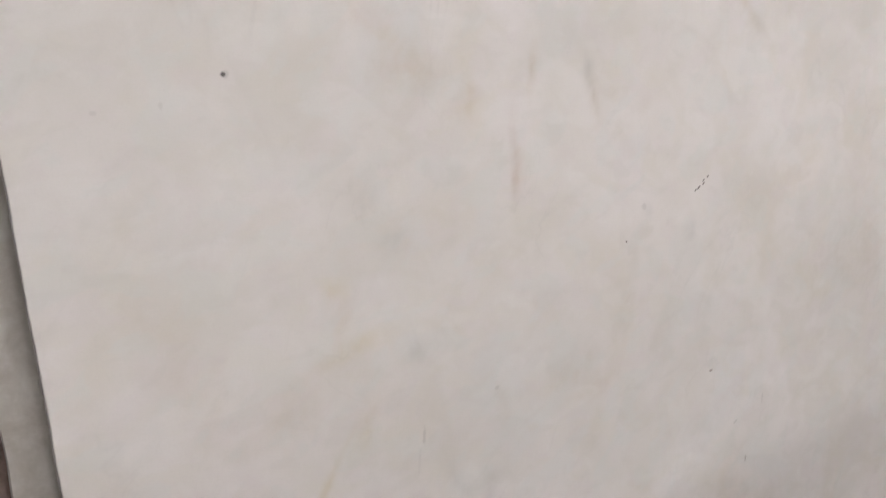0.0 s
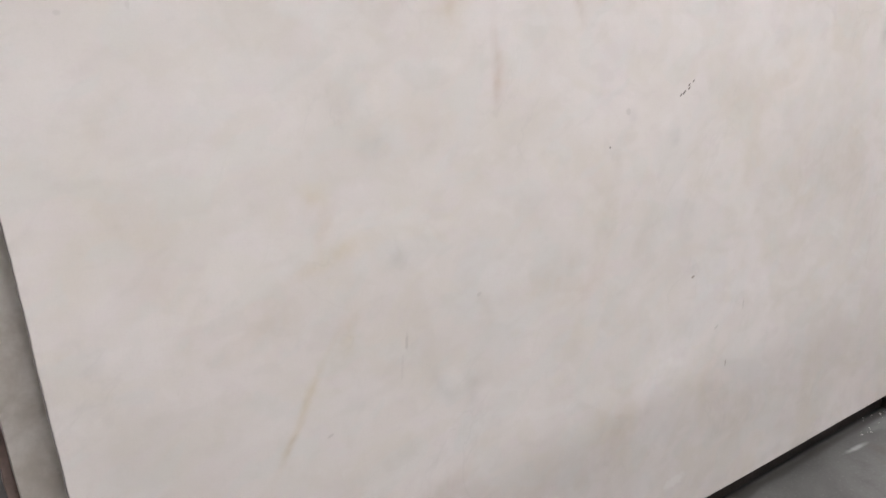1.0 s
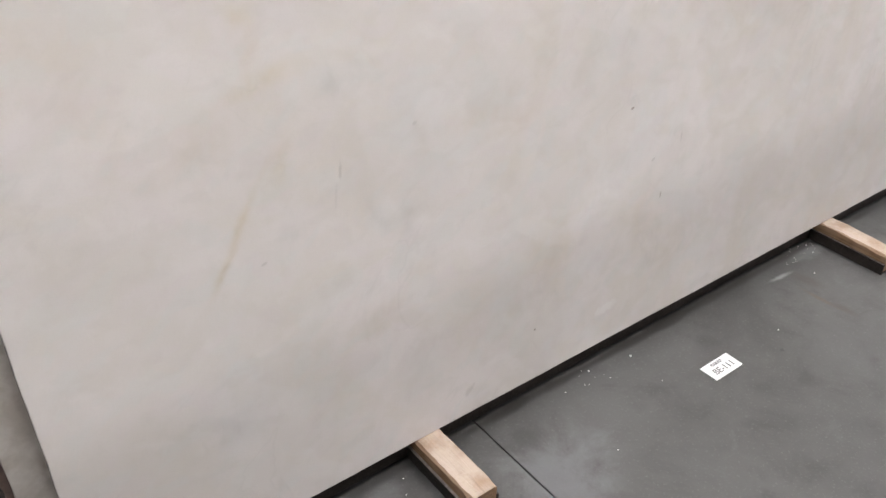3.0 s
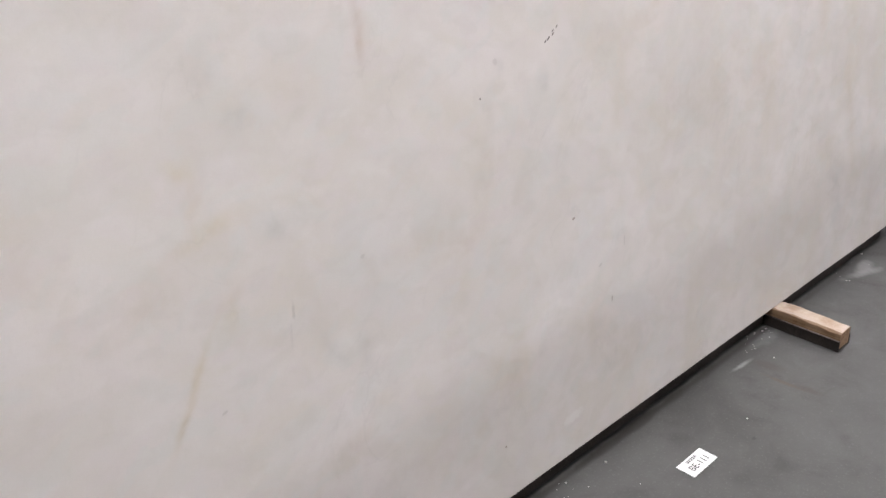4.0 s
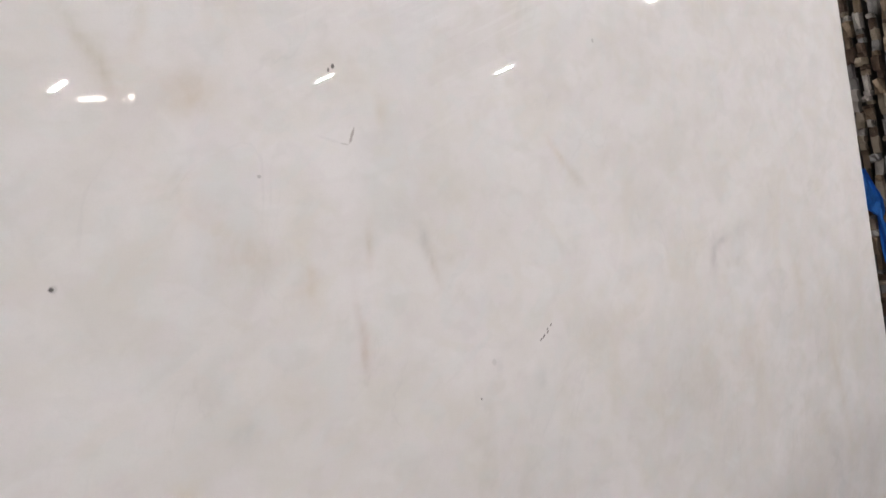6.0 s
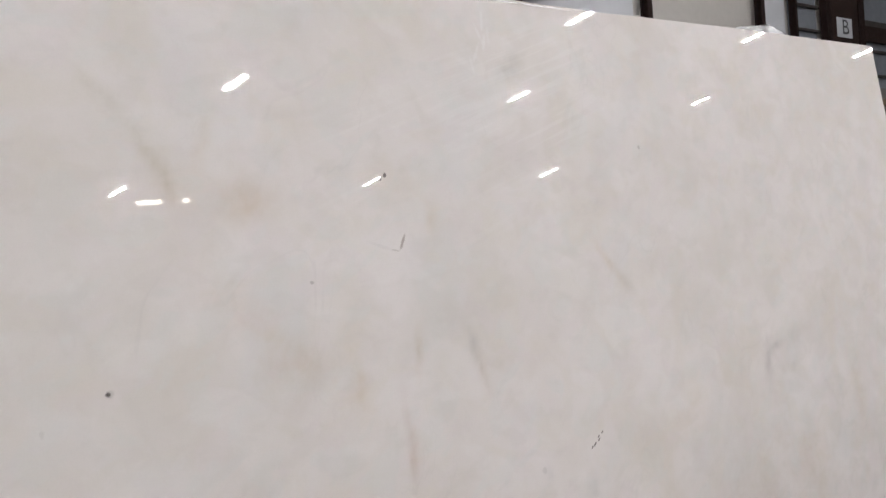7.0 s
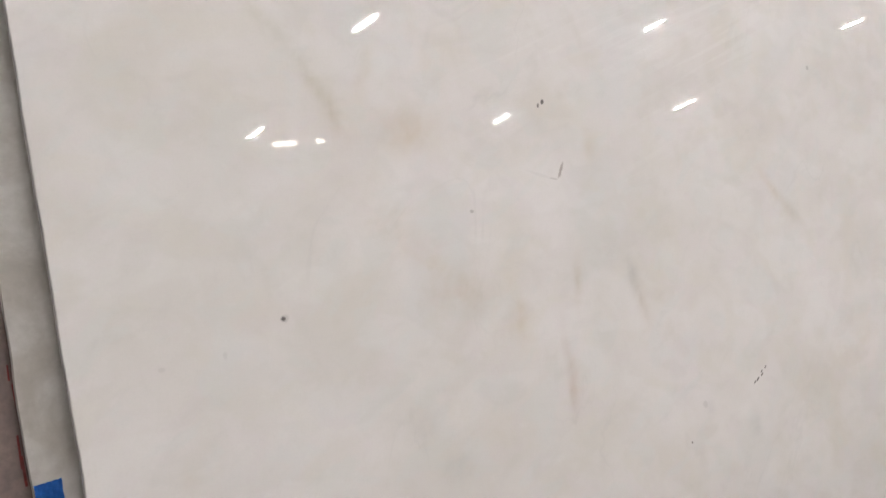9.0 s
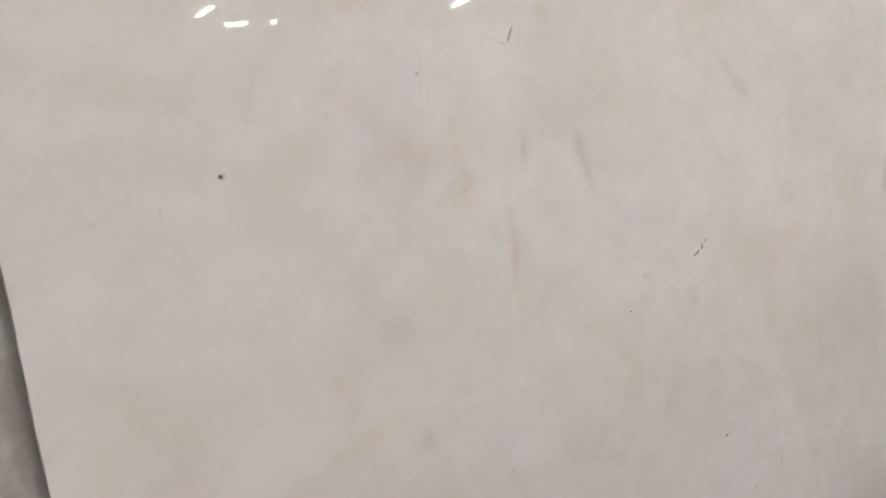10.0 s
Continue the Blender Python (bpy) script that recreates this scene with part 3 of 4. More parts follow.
# facing panels of the back wall, bay by bay
for x0, x1, mat in ((-8.0, -2.4, PANEL_COOL), (-2.2, 5.60, PANEL_BROWN), (5.66, 8.26, PANEL_COOL), (8.54, 10.74, PANEL_WARM), (11.04, 11.74, PANEL_COOL),
                    (11.92, 12.66, PANEL_BLUE), (14.06, 17.9, PANEL_BLUE), (18.2, 26.0, PANEL_WARM)):
    part("panel", box(x0, x1, WALL_Y + 0.10, WALL_Y + 0.157, 0.02, ROOF_Z - 0.02, 0.006), mat, wall_back)


def column(name, x0, x1, label):
    """A steel column with two flanges and a web."""
    ob = thing(name, pose((x0 + x1) / 2, WALL_Y, 0), label, "column", "columns of the back wall")
    h = (x1 - x0) / 2
    part("flange", box(-h, h, -0.012, 0.0, 0, ROOF_Z, 0.002), COLUMN_PAINT, ob)
    part("web", box(-0.01, 0.01, 0.0, 0.086, 0, ROOF_Z), COLUMN_PAINT, ob)
    part("flange", box(-h, h, 0.086, 0.098, 0, ROOF_Z, 0.002), COLUMN_PAINT, ob)
    part("base_plate", box(-h - 0.05, h + 0.05, -0.06, 0.098, 0.0005, 0.02, 0.002), COLUMN_PAINT, ob)
    return ob


for x0, x1 in ((5.64, 5.93), (8.30, 8.48), (10.83, 11.01), (11.76, 11.90)):
    column("steel_column", x0 + 0.09, x1, "dark oxide-red steel column against the panelled wall")

# the wide column that carries the letter
post = thing("boxed_column", pose(12.67, WALL_Y, 0), "wide brown steel column with dark flanges and a letter placard", "column")
part("flange", box(0.10, 0.25, -0.012, 0.098, 0, ROOF_Z, 0.003), COLUMN_PAINT, post)
part("web", box(0.252, 1.148, 0.0, 0.098, 0, ROOF_Z), GIRT_PAINT, post)
part("flange", box(1.15, 1.36, -0.012, 0.098, 0, ROOF_Z, 0.003), COLUMN_PAINT, post)
sign = thing("letter_placard", pose(13.335, WALL_Y - 0.0075, 3.825), "white placard with a black letter B, fixed to the column", "sign")
part("plate", box(-0.245, 0.245, 0.0, 0.006, -0.148, 0.148, 0.002), PANEL_COOL, sign)


def lettering(text, size, parent, m, material, stretch=1.0, extrude=0.0004):
    cu = bpy.data.curves.new("lettering", "FONT")
    cu.body, cu.size, cu.align_x, cu.align_y, cu.extrude = text, size, "CENTER", "CENTER", extrude
    cu.materials.append(material)
    ob = new("lettering", cu)
    ob.parent = parent
    ob.matrix_basis = m @ Matrix.Diagonal((stretch, 1, 1, 1))
    return ob


lettering("B", 0.32, sign, pose(0.02, -0.003, 0.0, 90, 0, 0), INK, 1.35)


def beam(name, x0, x1, z0, z1, mat, label, deep=0.10):
    ob = structure(name, box(x0, x1, WALL_Y - deep + 0.095, WALL_Y + 0.095, z0, z1, 0.003), mat, label, "girt")
    return ob


for x0, x1, z0, z1 in ((11.91, 12.66, 3.715, 3.75), (11.91, 12.66, 4.06, 4.10), (14.05, 26.0, 3.52, 3.56), (14.05, 26.0, 3.13, 3.17), (14.05, 26.0, 3.93, 4.02)):
    beam("trim_rail", x0, x1, z0, z1, STEEL_DARK, "thin dark steel rail along the wall panels", 0.05)
beam("trim_girt", 14.05, 26.0, 3.68, 3.92, GIRT_PAINT, "brown steel girt along the wall", 0.08)

# the raking brace with its dark gusset
brace = thing("raking_brace", pose(0, WALL_Y + 0.055, 0), "dark red steel raking beam with a gusset plate", "beam")
part("gusset", prism([(5.95, 3.55), (6.46, 3.70), (7.10, 3.87), (8.28, 4.18), (8.28, 4.9), (5.95, 4.9)], 0.03), GIRT_PAINT, brace)
lower = prism([(5.95, 3.475), (6.46, 3.625), (7.10, 3.822), (8.28, 4.185), (8.28, 4.29), (7.10, 3.93), (6.46, 3.74), (5.95, 3.60)], 0.10)
bmesh.ops.translate(lower, verts=lower.verts, vec=(0, -0.07, 0))
part("raking_flange", lower, COLUMN_PAINT, brace)
inner = prism([(5.95, 3.74), (6.35, 3.80), (6.75, 3.99), (6.75, 4.02), (6.35, 3.84), (5.95, 3.78)], 0.02)
bmesh.ops.translate(inner, verts=inner.verts, vec=(0, -0.022, 0))
part("stiffener", inner, COLUMN_PAINT, brace)

# roof beams across the hall
for x in (-9.0, -2.3, 3.0, 8.4, 14.6, 20.8):
    structure("trim_rafter", box(x - 0.09, x + 0.09, FAR_Y, WALL_Y + 0.1, ROOF_Z - 0.42, ROOF_Z - 0.003), COLUMN_PAINT, "dark red steel rafter under the roof", "rafter")

# daylight panels high in the far wall
for i, (x0, x1) in enumerate(((7.58, 8.16), (8.38, 8.60), (8.72, 8.87))):
    structure("window_%d" % (i + 1), box(x0, x1, FAR_Y + 0.002, FAR_Y + 0.03, 7.33, 7.43, 0.004), DAY_PANEL, "cream translucent daylight panel high in the wall", "window")


# ---------------------------------------------------------------- lamps
def high_bay():
    ob = thing("high_bay_lamp", pose(0, 0, -50), "white high-bay lamp with two lit tube banks, hung from the roof", "lamp", "lamps over the hall")
    part("housing", box(-0.085, 0.085, -0.36, 0.36, 0.012, 0.075, 0.012), LAMP_BODY, ob)
    for s in (-1, 1):
        part("diffuser", box(-0.025, 0.025, s * 0.185 - 0.15, s * 0.185 + 0.15, -0.012, 0.010, 0.004), TUBE_LIGHT, ob, "lit white diffuser")
        rod = box(-0.004, 0.004, s * 0.3 - 0.004, s * 0.3 + 0.004, 0.075, ROOF_Z - LAMP_Z - 0.0)
        part("hanger", rod, STEEL_DARK, ob)
    return ob


lamp = high_bay()
# x, y, width and length against the common fitting; extra width imitates glare
LAMP_PLACES = [(4.20, -7.52, 1.5, 0.90), (11.93, -7.33, 1.3, 0.85), (17.57, -7.27, 1.0, 0.80), (23.1, -7.35, 1.0, 0.80),
               (6.70, -10.35, 1.5, 0.90), (13.41, -10.50, 0.8, 0.76), (20.15, -10.44, 0.8, 0.80),
               (6.41, -15.47, 1.3, 0.92), (12.96, -15.66, 0.65, 0.85), (19.55, -15.61, 0.8, 1.05)]
# the rows over the racks themselves, and on to the side
LAMP_PLACES += [(x, y, 1.0, 1.0) for x, y in ((-4.2, -1.9), (0.5, -1.9), (3.3, -1.9), (6.1, -1.9), (8.9, -1.9),
                                              (0.5, 0.95), (3.3, 0.95), (9.0, 0.95),
                                              (0.0, -10.4), (-0.1, -15.5), (-6.7, -10.4))]
for k, (x, y, wide, long) in enumerate(LAMP_PLACES):
    m = pose(x, y, LAMP_Z, 0, 0, -12) @ Matrix.Diagonal((wide, long, 1, 1))
    if k == 0:
        lamp.matrix_world = m
    else:
        copy_thing(lamp, m)


# ---------------------------------------------------------------- the slabs
def slab_mesh(name, x0, x1, height, thick, step, material, wave=0.0012, left=None, top=None, corner=0.018, tint=False, seed=0.0):
    """A slab in its own plane: x along it, y up its face, the face at z = 0. left and top shape its outline."""
    nx, ny = max(2, round((x1 - x0) / step)) + 1, max(2, round(height / step)) + 1
    s, t = np.meshgrid(np.linspace(0, 1, nx), np.linspace(0, 1, ny))
    s, t = s.ravel(), t.ravel()
    v = t * height
    lo = x0 + (np.array([left(q) for q in v]) if left else 0.0) + wave * (np.sin(23 * v + seed) + 0.6 * np.sin(61 * v + 2 * seed) + 0.35 * np.sin(173 * v))
    hi = x1 + wave * (np.sin(19 * v + 1 + seed) + 0.5 * np.sin(53 * v + seed))
    u = lo + s * (hi - lo)
    up = height + (np.array([top(q) for q in u]) if top else 0.0) + wave * (np.sin(9 * u + seed) + 0.6 * np.sin(37 * u + seed) + 0.3 * np.sin(131 * u))
    v = t * up + (1 - t) * wave * 0.7 * (np.sin(11 * u + seed) + 0.5 * np.sin(47 * u))
    for cx, cy, r in ((1, 0, corner), (1, 1, corner * 0.45), (0, 0, corner * 0.5), (0, 1, corner * 0.6)):
        px, py = (x1 - r if cx else x0 + r), (height - r if cy else r)
        a, b = (u - px) * (1 if cx else -1) / r, (v - py) * (1 if cy else -1) / r
        inside = (a > 0) & (b > 0)
        k = np.where(inside, np.maximum(a, b) / np.maximum(np.hypot(a, b), 1e-9), 1.0)
        u, v = np.where(inside, px + (u - px) * k, u), np.where(inside, py + (v - py) * k, v)
    front = np.stack([u, v, np.zeros_like(u)], 1)
    idx = np.arange(nx * ny).reshape(ny, nx)
    ring = np.concatenate([idx[0, :-1], idx[:-1, -1], idx[-1, :0:-1], idx[:0:-1, 0]])
    mid = np.array([(x0 + x1) / 2, height / 2, 0])
    edge = front[ring]
    away = np.sign(edge - mid) * (np.abs(edge - mid) > np.abs(np.array([x1 - x0, height, 1]) / 2) - 0.03)
    away[:, 2] = 0
    arris = edge + away * 0.0012 + np.array([0, 0, -0.0016])
    back = arris + np.array([0, 0, -thick + 0.0016])
    verts = np.concatenate([front, arris, back])
    n, m = nx * ny, len(ring)
    quads = np.stack([idx[:-1, :-1].ravel(), idx[:-1, 1:].ravel(), idx[1:, 1:].ravel(), idx[1:, :-1].ravel()], 1)
    i = np.arange(m)
    j = (i + 1) % m
    side1 = np.stack([ring[i], n + i, n + j, ring[j]], 1)
    side2 = np.stack([n + i, n + m + i, n + m + j, n + j], 1)
    faces = np.concatenate([quads, side1, side2]).tolist() + [(n + m + i[::-1]).tolist()]
    me = bpy.data.meshes.new(name)
    me.from_pydata(verts.tolist(), [], faces)
    me.materials.append(material)
    if tint:
        col = np.ones((len(verts), 4), dtype=np.float32)
        col[:, :3] = veining(verts[:, 0], verts[:, 1])
        me.attributes.new("veining", "FLOAT_COLOR", "POINT").data.foreach_set("color", col.ravel())
    me.update()
    return me


def slab_thing(name, mesh, depth, label):
    ob = new(name, mesh)
    ob.matrix_world = SLAB_FRAME @ pose(0, 0, -depth)
    return tagged(ob, label, "stone slab", "slabs leaning on the rack")


def front_top(x):
    """The front slab was sawn a little out of square: its upper edge rises along it."""
    return float(np.interp(x, (0.0, 0.5, 0.9, 1.24, 1.45, 1.7, 2.2, 2.7), (-0.026, -0.025, -0.016, -0.008, -0.006, 0.001, 0.005, 0.006)))


slab_thing("marble_slab", slab_mesh("marble_slab", 0.0, SLAB_W, SLAB_H, 0.020, 0.008, MARBLE, wave=0.0005, tint=True, top=front_top), 0.0,
           "large polished off-white marble slab with faint tan veins, leaning")
second = slab_thing("marble_slab", slab_mesh("marble_slab", -0.056, 2.96, SLAB_H + 0.023, 0.020, 0.03, MARBLE_BACK, wave=0.0009, seed=2.0,
                    top=lambda x: -0.024 * min(1.0, max(0.0, x - 1.75) / 0.6)), 0.048,
                    "greyish-white marble slab behind the front one, its edge showing")


slab_thing("marble_slab", slab_mesh("marble_slab", 0.004, 2.98, SLAB_H - 0.004, 0.019, 0.03, MARBLE_BACK, wave=0.0008, seed=9.0), 0.0225,
           "greyish-white marble slab close behind the front one")


def third_left(v):
    k = min(1.0, max(0.0, (v - 0.55) / 0.5))
    return -0.050 * k * k * (3 - 2 * k) + 0.004 * math.sin(34 * v) + 0.003 * math.sin(81 * v)


third = slab_thing("stone_slab", slab_mesh("stone_slab", -0.070, 2.95, SLAB_H - 0.03, 0.022, 0.02, RESIN, wave=0.002, seed=4.0, left=third_left), 0.078,
                   "brown resin-backed stone slab with a ragged edge and red marks")
for k, (x0, drop) in enumerate(((0.02, 0.02), (0.01, 0.04), (0.03, 0.03), (0.02, 0.05))):
    slab_thing("marble_slab", slab_mesh("marble_slab", x0, 2.9, SLAB_H - drop, 0.020, 0.06, MARBLE_BACK, wave=0.002, seed=6.0 + k), 0.108 + 0.028 * k,
               "greyish-white marble slab in the leaning bundle")

# red marker strokes on the third slab's margin
for u, v, h, w in ((-0.061, 1.273, 0.022, 0.0011), (-0.057, 1.242, 0.030, 0.0016), (-0.058, 1.249, 0.016, 0.0009), (-0.062, 1.167, 0.045, 0.0015), (-0.061, 1.141, 0.040, 0.0018), (-0.062, 1.175, 0.020, 0.0010), (-0.066, 0.80, 0.05, 0.0015)):
    stroke = roughen(box(u - w, u + w, v - h / 2, v + h / 2, 0.0006, 0.0016), 0.0012, 60.0, u * 50)
    part("marker_stroke", stroke, RED_PAINT, third, "red marker stroke")


# blue tape on the second slab's margin
def tape_patch():
    bm = bmesh.new()
    nx, ny = 8, 10
    g = [[bm.verts.new((-0.055 + 0.034 * i / nx + (0.0004 * math.sin(5.0 * j) if i == nx else 0), 1.079 + 0.044 * j / ny + 0.002 * i / nx - (0.0006 * math.sin(3.0 * i) if j == ny else 0),
                        0.0007 + 0.0006 * math.sin(2.1 * i + j))) for i in range(nx + 1)] for j in range(ny + 1)]
    for a, b in zip(g, g[1:]):
        for i in range(nx):
            bm.faces.new((a[i], a[i + 1], b[i + 1], b[i]))
    bmesh.ops.solidify(bm, geom=list(bm.faces), thickness=-0.0004)
    return bm


tape = new("tape_patch", mesh_of(tape_patch(), "tape_patch", BLUE_TAPE))
tape.matrix_world = SLAB_FRAME @ pose(0, 0, -0.048)
tagged(tape, "torn patch of blue masking tape on a slab edge", "tape")


# ---------------------------------------------------------------- clear wrap caught along the upper edge
def wrap_strip(x0, x1, rise, seed, dip=0.0):
    bm = bmesh.new()
    n, m = max(12, round((x1 - x0) / 0.009)), 7
    rows = []
    for j in range(m + 1):
        t = j / m
        row = []
        for i in range(n + 1):
            s = i / n
            x = x0 + (x1 - x0) * s
            env = math.sin(math.pi * min(1, max(0, s))) ** 0.5
            jag = 0.75 + 0.28 * noise.noise(Vector((x * 6, seed, 0))) + 0.06 * noise.noise(Vector((x * 40, seed, 3)))
            y = SLAB_H - dip + t * rise * env * max(0.15, jag)
            z = -0.008 - 0.018 * t + 0.005 * noise.noise(Vector((x * 22, t * 3, seed)))
            row.append(bm.verts.new((x, y, z)))
        rows.append(row)
    for a, b in zip(rows, rows[1:]):
        for i in range(n):
            bm.faces.new((a[i], a[i + 1], b[i + 1], b[i]))
    bmesh.ops.solidify(bm, geom=list(bm.faces), thickness=0.0005)
    return bm


for x0, x1, rise, seed in ((0.30, 0.74, 0.026, 1.0), (0.62, 0.90, 0.036, 5.0), (0.80, 1.03, 0.046, 7.0), (2.18, 2.57, 0.050, 9.0), (1.72, 1.92, 0.014, 13.0), (1.05, 1.55, 0.018, 17.0)):
    ob = new("plastic_wrap", mesh_of(wrap_strip(x0, x1, rise, seed, 0.002), "plastic_wrap", WRAP, True))
    ob.matrix_world = SLAB_FRAME
    tagged(ob, "crumpled scrap of clear plastic wrap along the slab's upper edge", "plastic wrap", "scraps of wrap")


# ---------------------------------------------------------------- the rack under the slabs
rack = thing("slab_rack", pose(0, 0, 0), "dark steel slab rack with wooden bearers in channels", "rack")


def rail(x0, x1, y0):
    """A steel channel on the floor with a timber bearer set in it."""
    y1 = 0.55
    g = 0.005
    bm = bmesh.new()
    prof = [(x0, 0.0008), (x1, 0.0008), (x1, 0.034), (x1 - g, 0.034), (x1 - g, 0.007), (x0 + g, 0.007), (x0 + g, 0.034), (x0, 0.034)]
    a = [bm.verts.new((x, y0, z)) for x, z in prof]
    b = [bm.verts.new((x, y1, z)) for x, z in prof]
    for i in range(len(prof)):
        j = (i + 1) % len(prof)
        bm.faces.new((a[i], a[j], b[j], b[i]))
    for p in (a, b):
        bm.faces.new((p[0], p[5], p[6], p[7]))
        bm.faces.new((p[0], p[1], p[4], p[5]))
        bm.faces.new((p[1], p[2], p[3], p[4]))
    bmesh.ops.recalc_face_normals(bm, faces=bm.faces)
    ch = part("channel", bm, STEEL_DARK, rack, "dark steel channel")
    part("worn_lip", box(x0 - 0.0012, x0 + 0.0052, y0 + 0.001, y1, 0.0342, 0.0356, 0.0004), STEEL_WORN, ch, "bare worn steel edge of the channel")
    wood = bmesh.new()
    n = 46
    rings = []
    top = H0 - 0.0028
    for i in range(n + 1):
        y = y0 + 0.001 + (y1 - y0 - 0.002) * i / n
        e = 0.010 * math.exp(-i / 1.2)
        c = 0.003 + 0.003 * noise.noise(Vector((x0 * 9, y * 30, 1)))
        w0, w1 = x0 + g + 0.001, x1 - g - 0.001
        zt = top + 0.0022 * noise.noise(Vector((x0 * 5, y * 25, 4))) - 0.3 * e
        rings.append([wood.verts.new(q) for q in ((w0, y, 0.008), (w1, y, 0.008), (w1, y, zt - c), (w1 - c, y, zt), ((w0 + w1) / 2, y, zt + 0.0008 * noise.noise(Vector((y * 60, 0, 0)))),
                                                  (w0 + c * 1.6, y, zt - 0.0005), (w0, y, zt - 1.8 * c))])
    for r, s in zip(rings, rings[1:]):
        for i in range(7):
            wood.faces.new((r[i], r[(i + 1) % 7], s[(i + 1) % 7], s[i]))
    wood.faces.new(rings[0])
    wood.faces.new(rings[-1][::-1])
    bmesh.ops.recalc_face_normals(wood, faces=wood.faces)
    part("bearer", wood, WOOD, rack, "rough sawn pine bearer")


rail(0.661, 0.738, -0.190)
rail(2.146, 2.216, -0.212)
for x in (0.70, 2.18):
    up = box(x - 0.03, x + 0.03, -0.035, 0.035, 0.0, 1.80, 0.003)
    bmesh.ops.transform(up, matrix=pose(x, 0.312, 0.03, -LEAN, 0, 0) @ pose(-x, 0, 0), verts=up.verts)
    part("upright", up, STEEL_DARK, rack)
bar = box(0.5, 2.4, -0.03, 0.03, 1.60, 1.66, 0.003)
bmesh.ops.transform(bar, matrix=pose(0, 0.38, 0.03, -LEAN, 0, 0), verts=bar.verts)
part("cross_bar", bar, STEEL_DARK, rack)
part("base_beam", box(-0.02, 2.96, 0.026, 0.15, 0.0008, 0.060, 0.003), STEEL_DARK, rack)
part("base_plate", box(-0.42, 0.40, 0.06, 0.62, 0.0008, 0.010, 0.002), STEEL_DARK, rack)


# ---------------------------------------------------------------- on the floor
label_card = thing("floor_label", pose(1.4565, -0.192, 0.0015, 0, 0, 0.6), "white paper location label stuck to the concrete floor", "label")
part("card", box(-0.0505, 0.0505, -0.0258, 0.0258, -0.001, 0.0004), PAPER, label_card)
lettering("BE-111", 0.026, label_card, pose(0.002, -0.006, 0.0006), INK, 0.98, 0.0002)
for k in range(16):
    w = (0.0008, 0.0013, 0.0019)[(k * 7 + k * k) % 3]
    x = -0.020 + 0.0026 * k
    part("barcode_bar", box(x - w / 2, x + w / 2, 0.0115, 0.0205, 0.0002, 0.0007), INK if k % 3 else PRINT_GREY, label_card)


def chip_mesh(seed):
    bm = bmesh.new()
    bmesh.ops.create_icosphere(bm, subdivisions=1, radius=1.0)
    for v in bm.verts:
        v.co = Vector((v.co.x, v.co.y * 0.7, max(-0.35, v.co.z * 0.5))) * (0.75 + 0.5 * noise.noise(v.co * 1.7 + Vector((seed, 0, 0))))
    return mesh_of(bm, "stone_chip", CHIP)


CHIPS = [chip_mesh(3.1 * k) for k in range(5)]


def chip(x, y, size, turn):
    ob = new("stone_chip", CHIPS[int(turn) % 5])
    ob.matrix_world = pose(x, y, size * 0.28, 0, 0, turn) @ Matrix.Diagonal((size, size, size, 1))
    tagged(ob, "small white chip of broken stone on the concrete floor", "stone chip", "stone chips on the floor")


for k, (x, y, size) in enumerate(((1.999, -0.095, 0.0045), (1.303, -0.032, 0.0055), (1.178, -0.011, 0.0045), (1.080, -0.032, 0.003), (1.695, -0.188, 0.0035), (1.299, -0.139, 0.002),
                                  (1.048, -0.232, 0.0025), (2.049, 0.022, 0.004), (2.081, 0.015, 0.003), (2.107, 0.004, 0.005), (2.090, -0.030, 0.004), (2.011, 0.036, 0.005),
                                  (2.794, 0.015, 0.006), (2.574, -0.034, 0.004), (2.265, -0.123, 0.003), (0.600, -0.06, 0.003), (0.575, -0.10, 0.005), (0.62, -0.02, 0.0025))):
    chip(x, y, size, 37 * k)
rng = random.Random(5)
for k in range(34):
    near = rng.choice(((2.06, 0.0, 0.07), (2.68, -0.02, 0.12), (1.25, -0.03, 0.12), (0.58, -0.08, 0.06), (2.02, -0.02, 0.05)))
    chip(near[0] + rng.uniform(-1, 1) * near[2], near[1] + rng.uniform(-0.6, 0.5) * near[2] * 0.6, rng.uniform(0.0012, 0.0026), rng.randrange(360))


# ---------------------------------------------------------------- the next bundle: rough-edged slabs seen end on
SPLIT_TONES = [speckled("split_stone_" + tone, light, dark, 0.75, 25.0, 120.0, bump=0.5, depth=0.004, by_piece=0.35)
               for tone, light, dark in (("tan", (0.27, 0.19, 0.12), (0.15, 0.10, 0.06)), ("cream", (0.40, 0.33, 0.25), (0.24, 0.19, 0.13)), ("grey", (0.30, 0.28, 0.26), (0.16, 0.15, 0.145)),
                                         ("brown", (0.12, 0.07, 0.042), (0.06, 0.036, 0.022)), ("white", (0.58, 0.53, 0.47), (0.30, 0.27, 0.24)))]
SPLIT_BODY = speckled("dark_slab_face", (0.065, 0.052, 0.042), (0.035, 0.028, 0.023), 0.5, 5.0, 60.0)
BUNDLE_X = 3.52


def split_mesh(seed, mat):
    bm = bmesh.new()
    bmesh.ops.create_cube(bm, size=1.0)
    bmesh.ops.subdivide_edges(bm, edges=list(bm.edges), cuts=1, use_grid_fill=True)
    for v in bm.verts:
        v.co *= 1 - 0.10 * max(0.0, v.co.length - 0.6)
        v.co += noise.noise_vector(v.co * 2.3 + Vector((seed, 0, seed))) * 0.24
    return mesh_of(bm, "split_stone", mat)


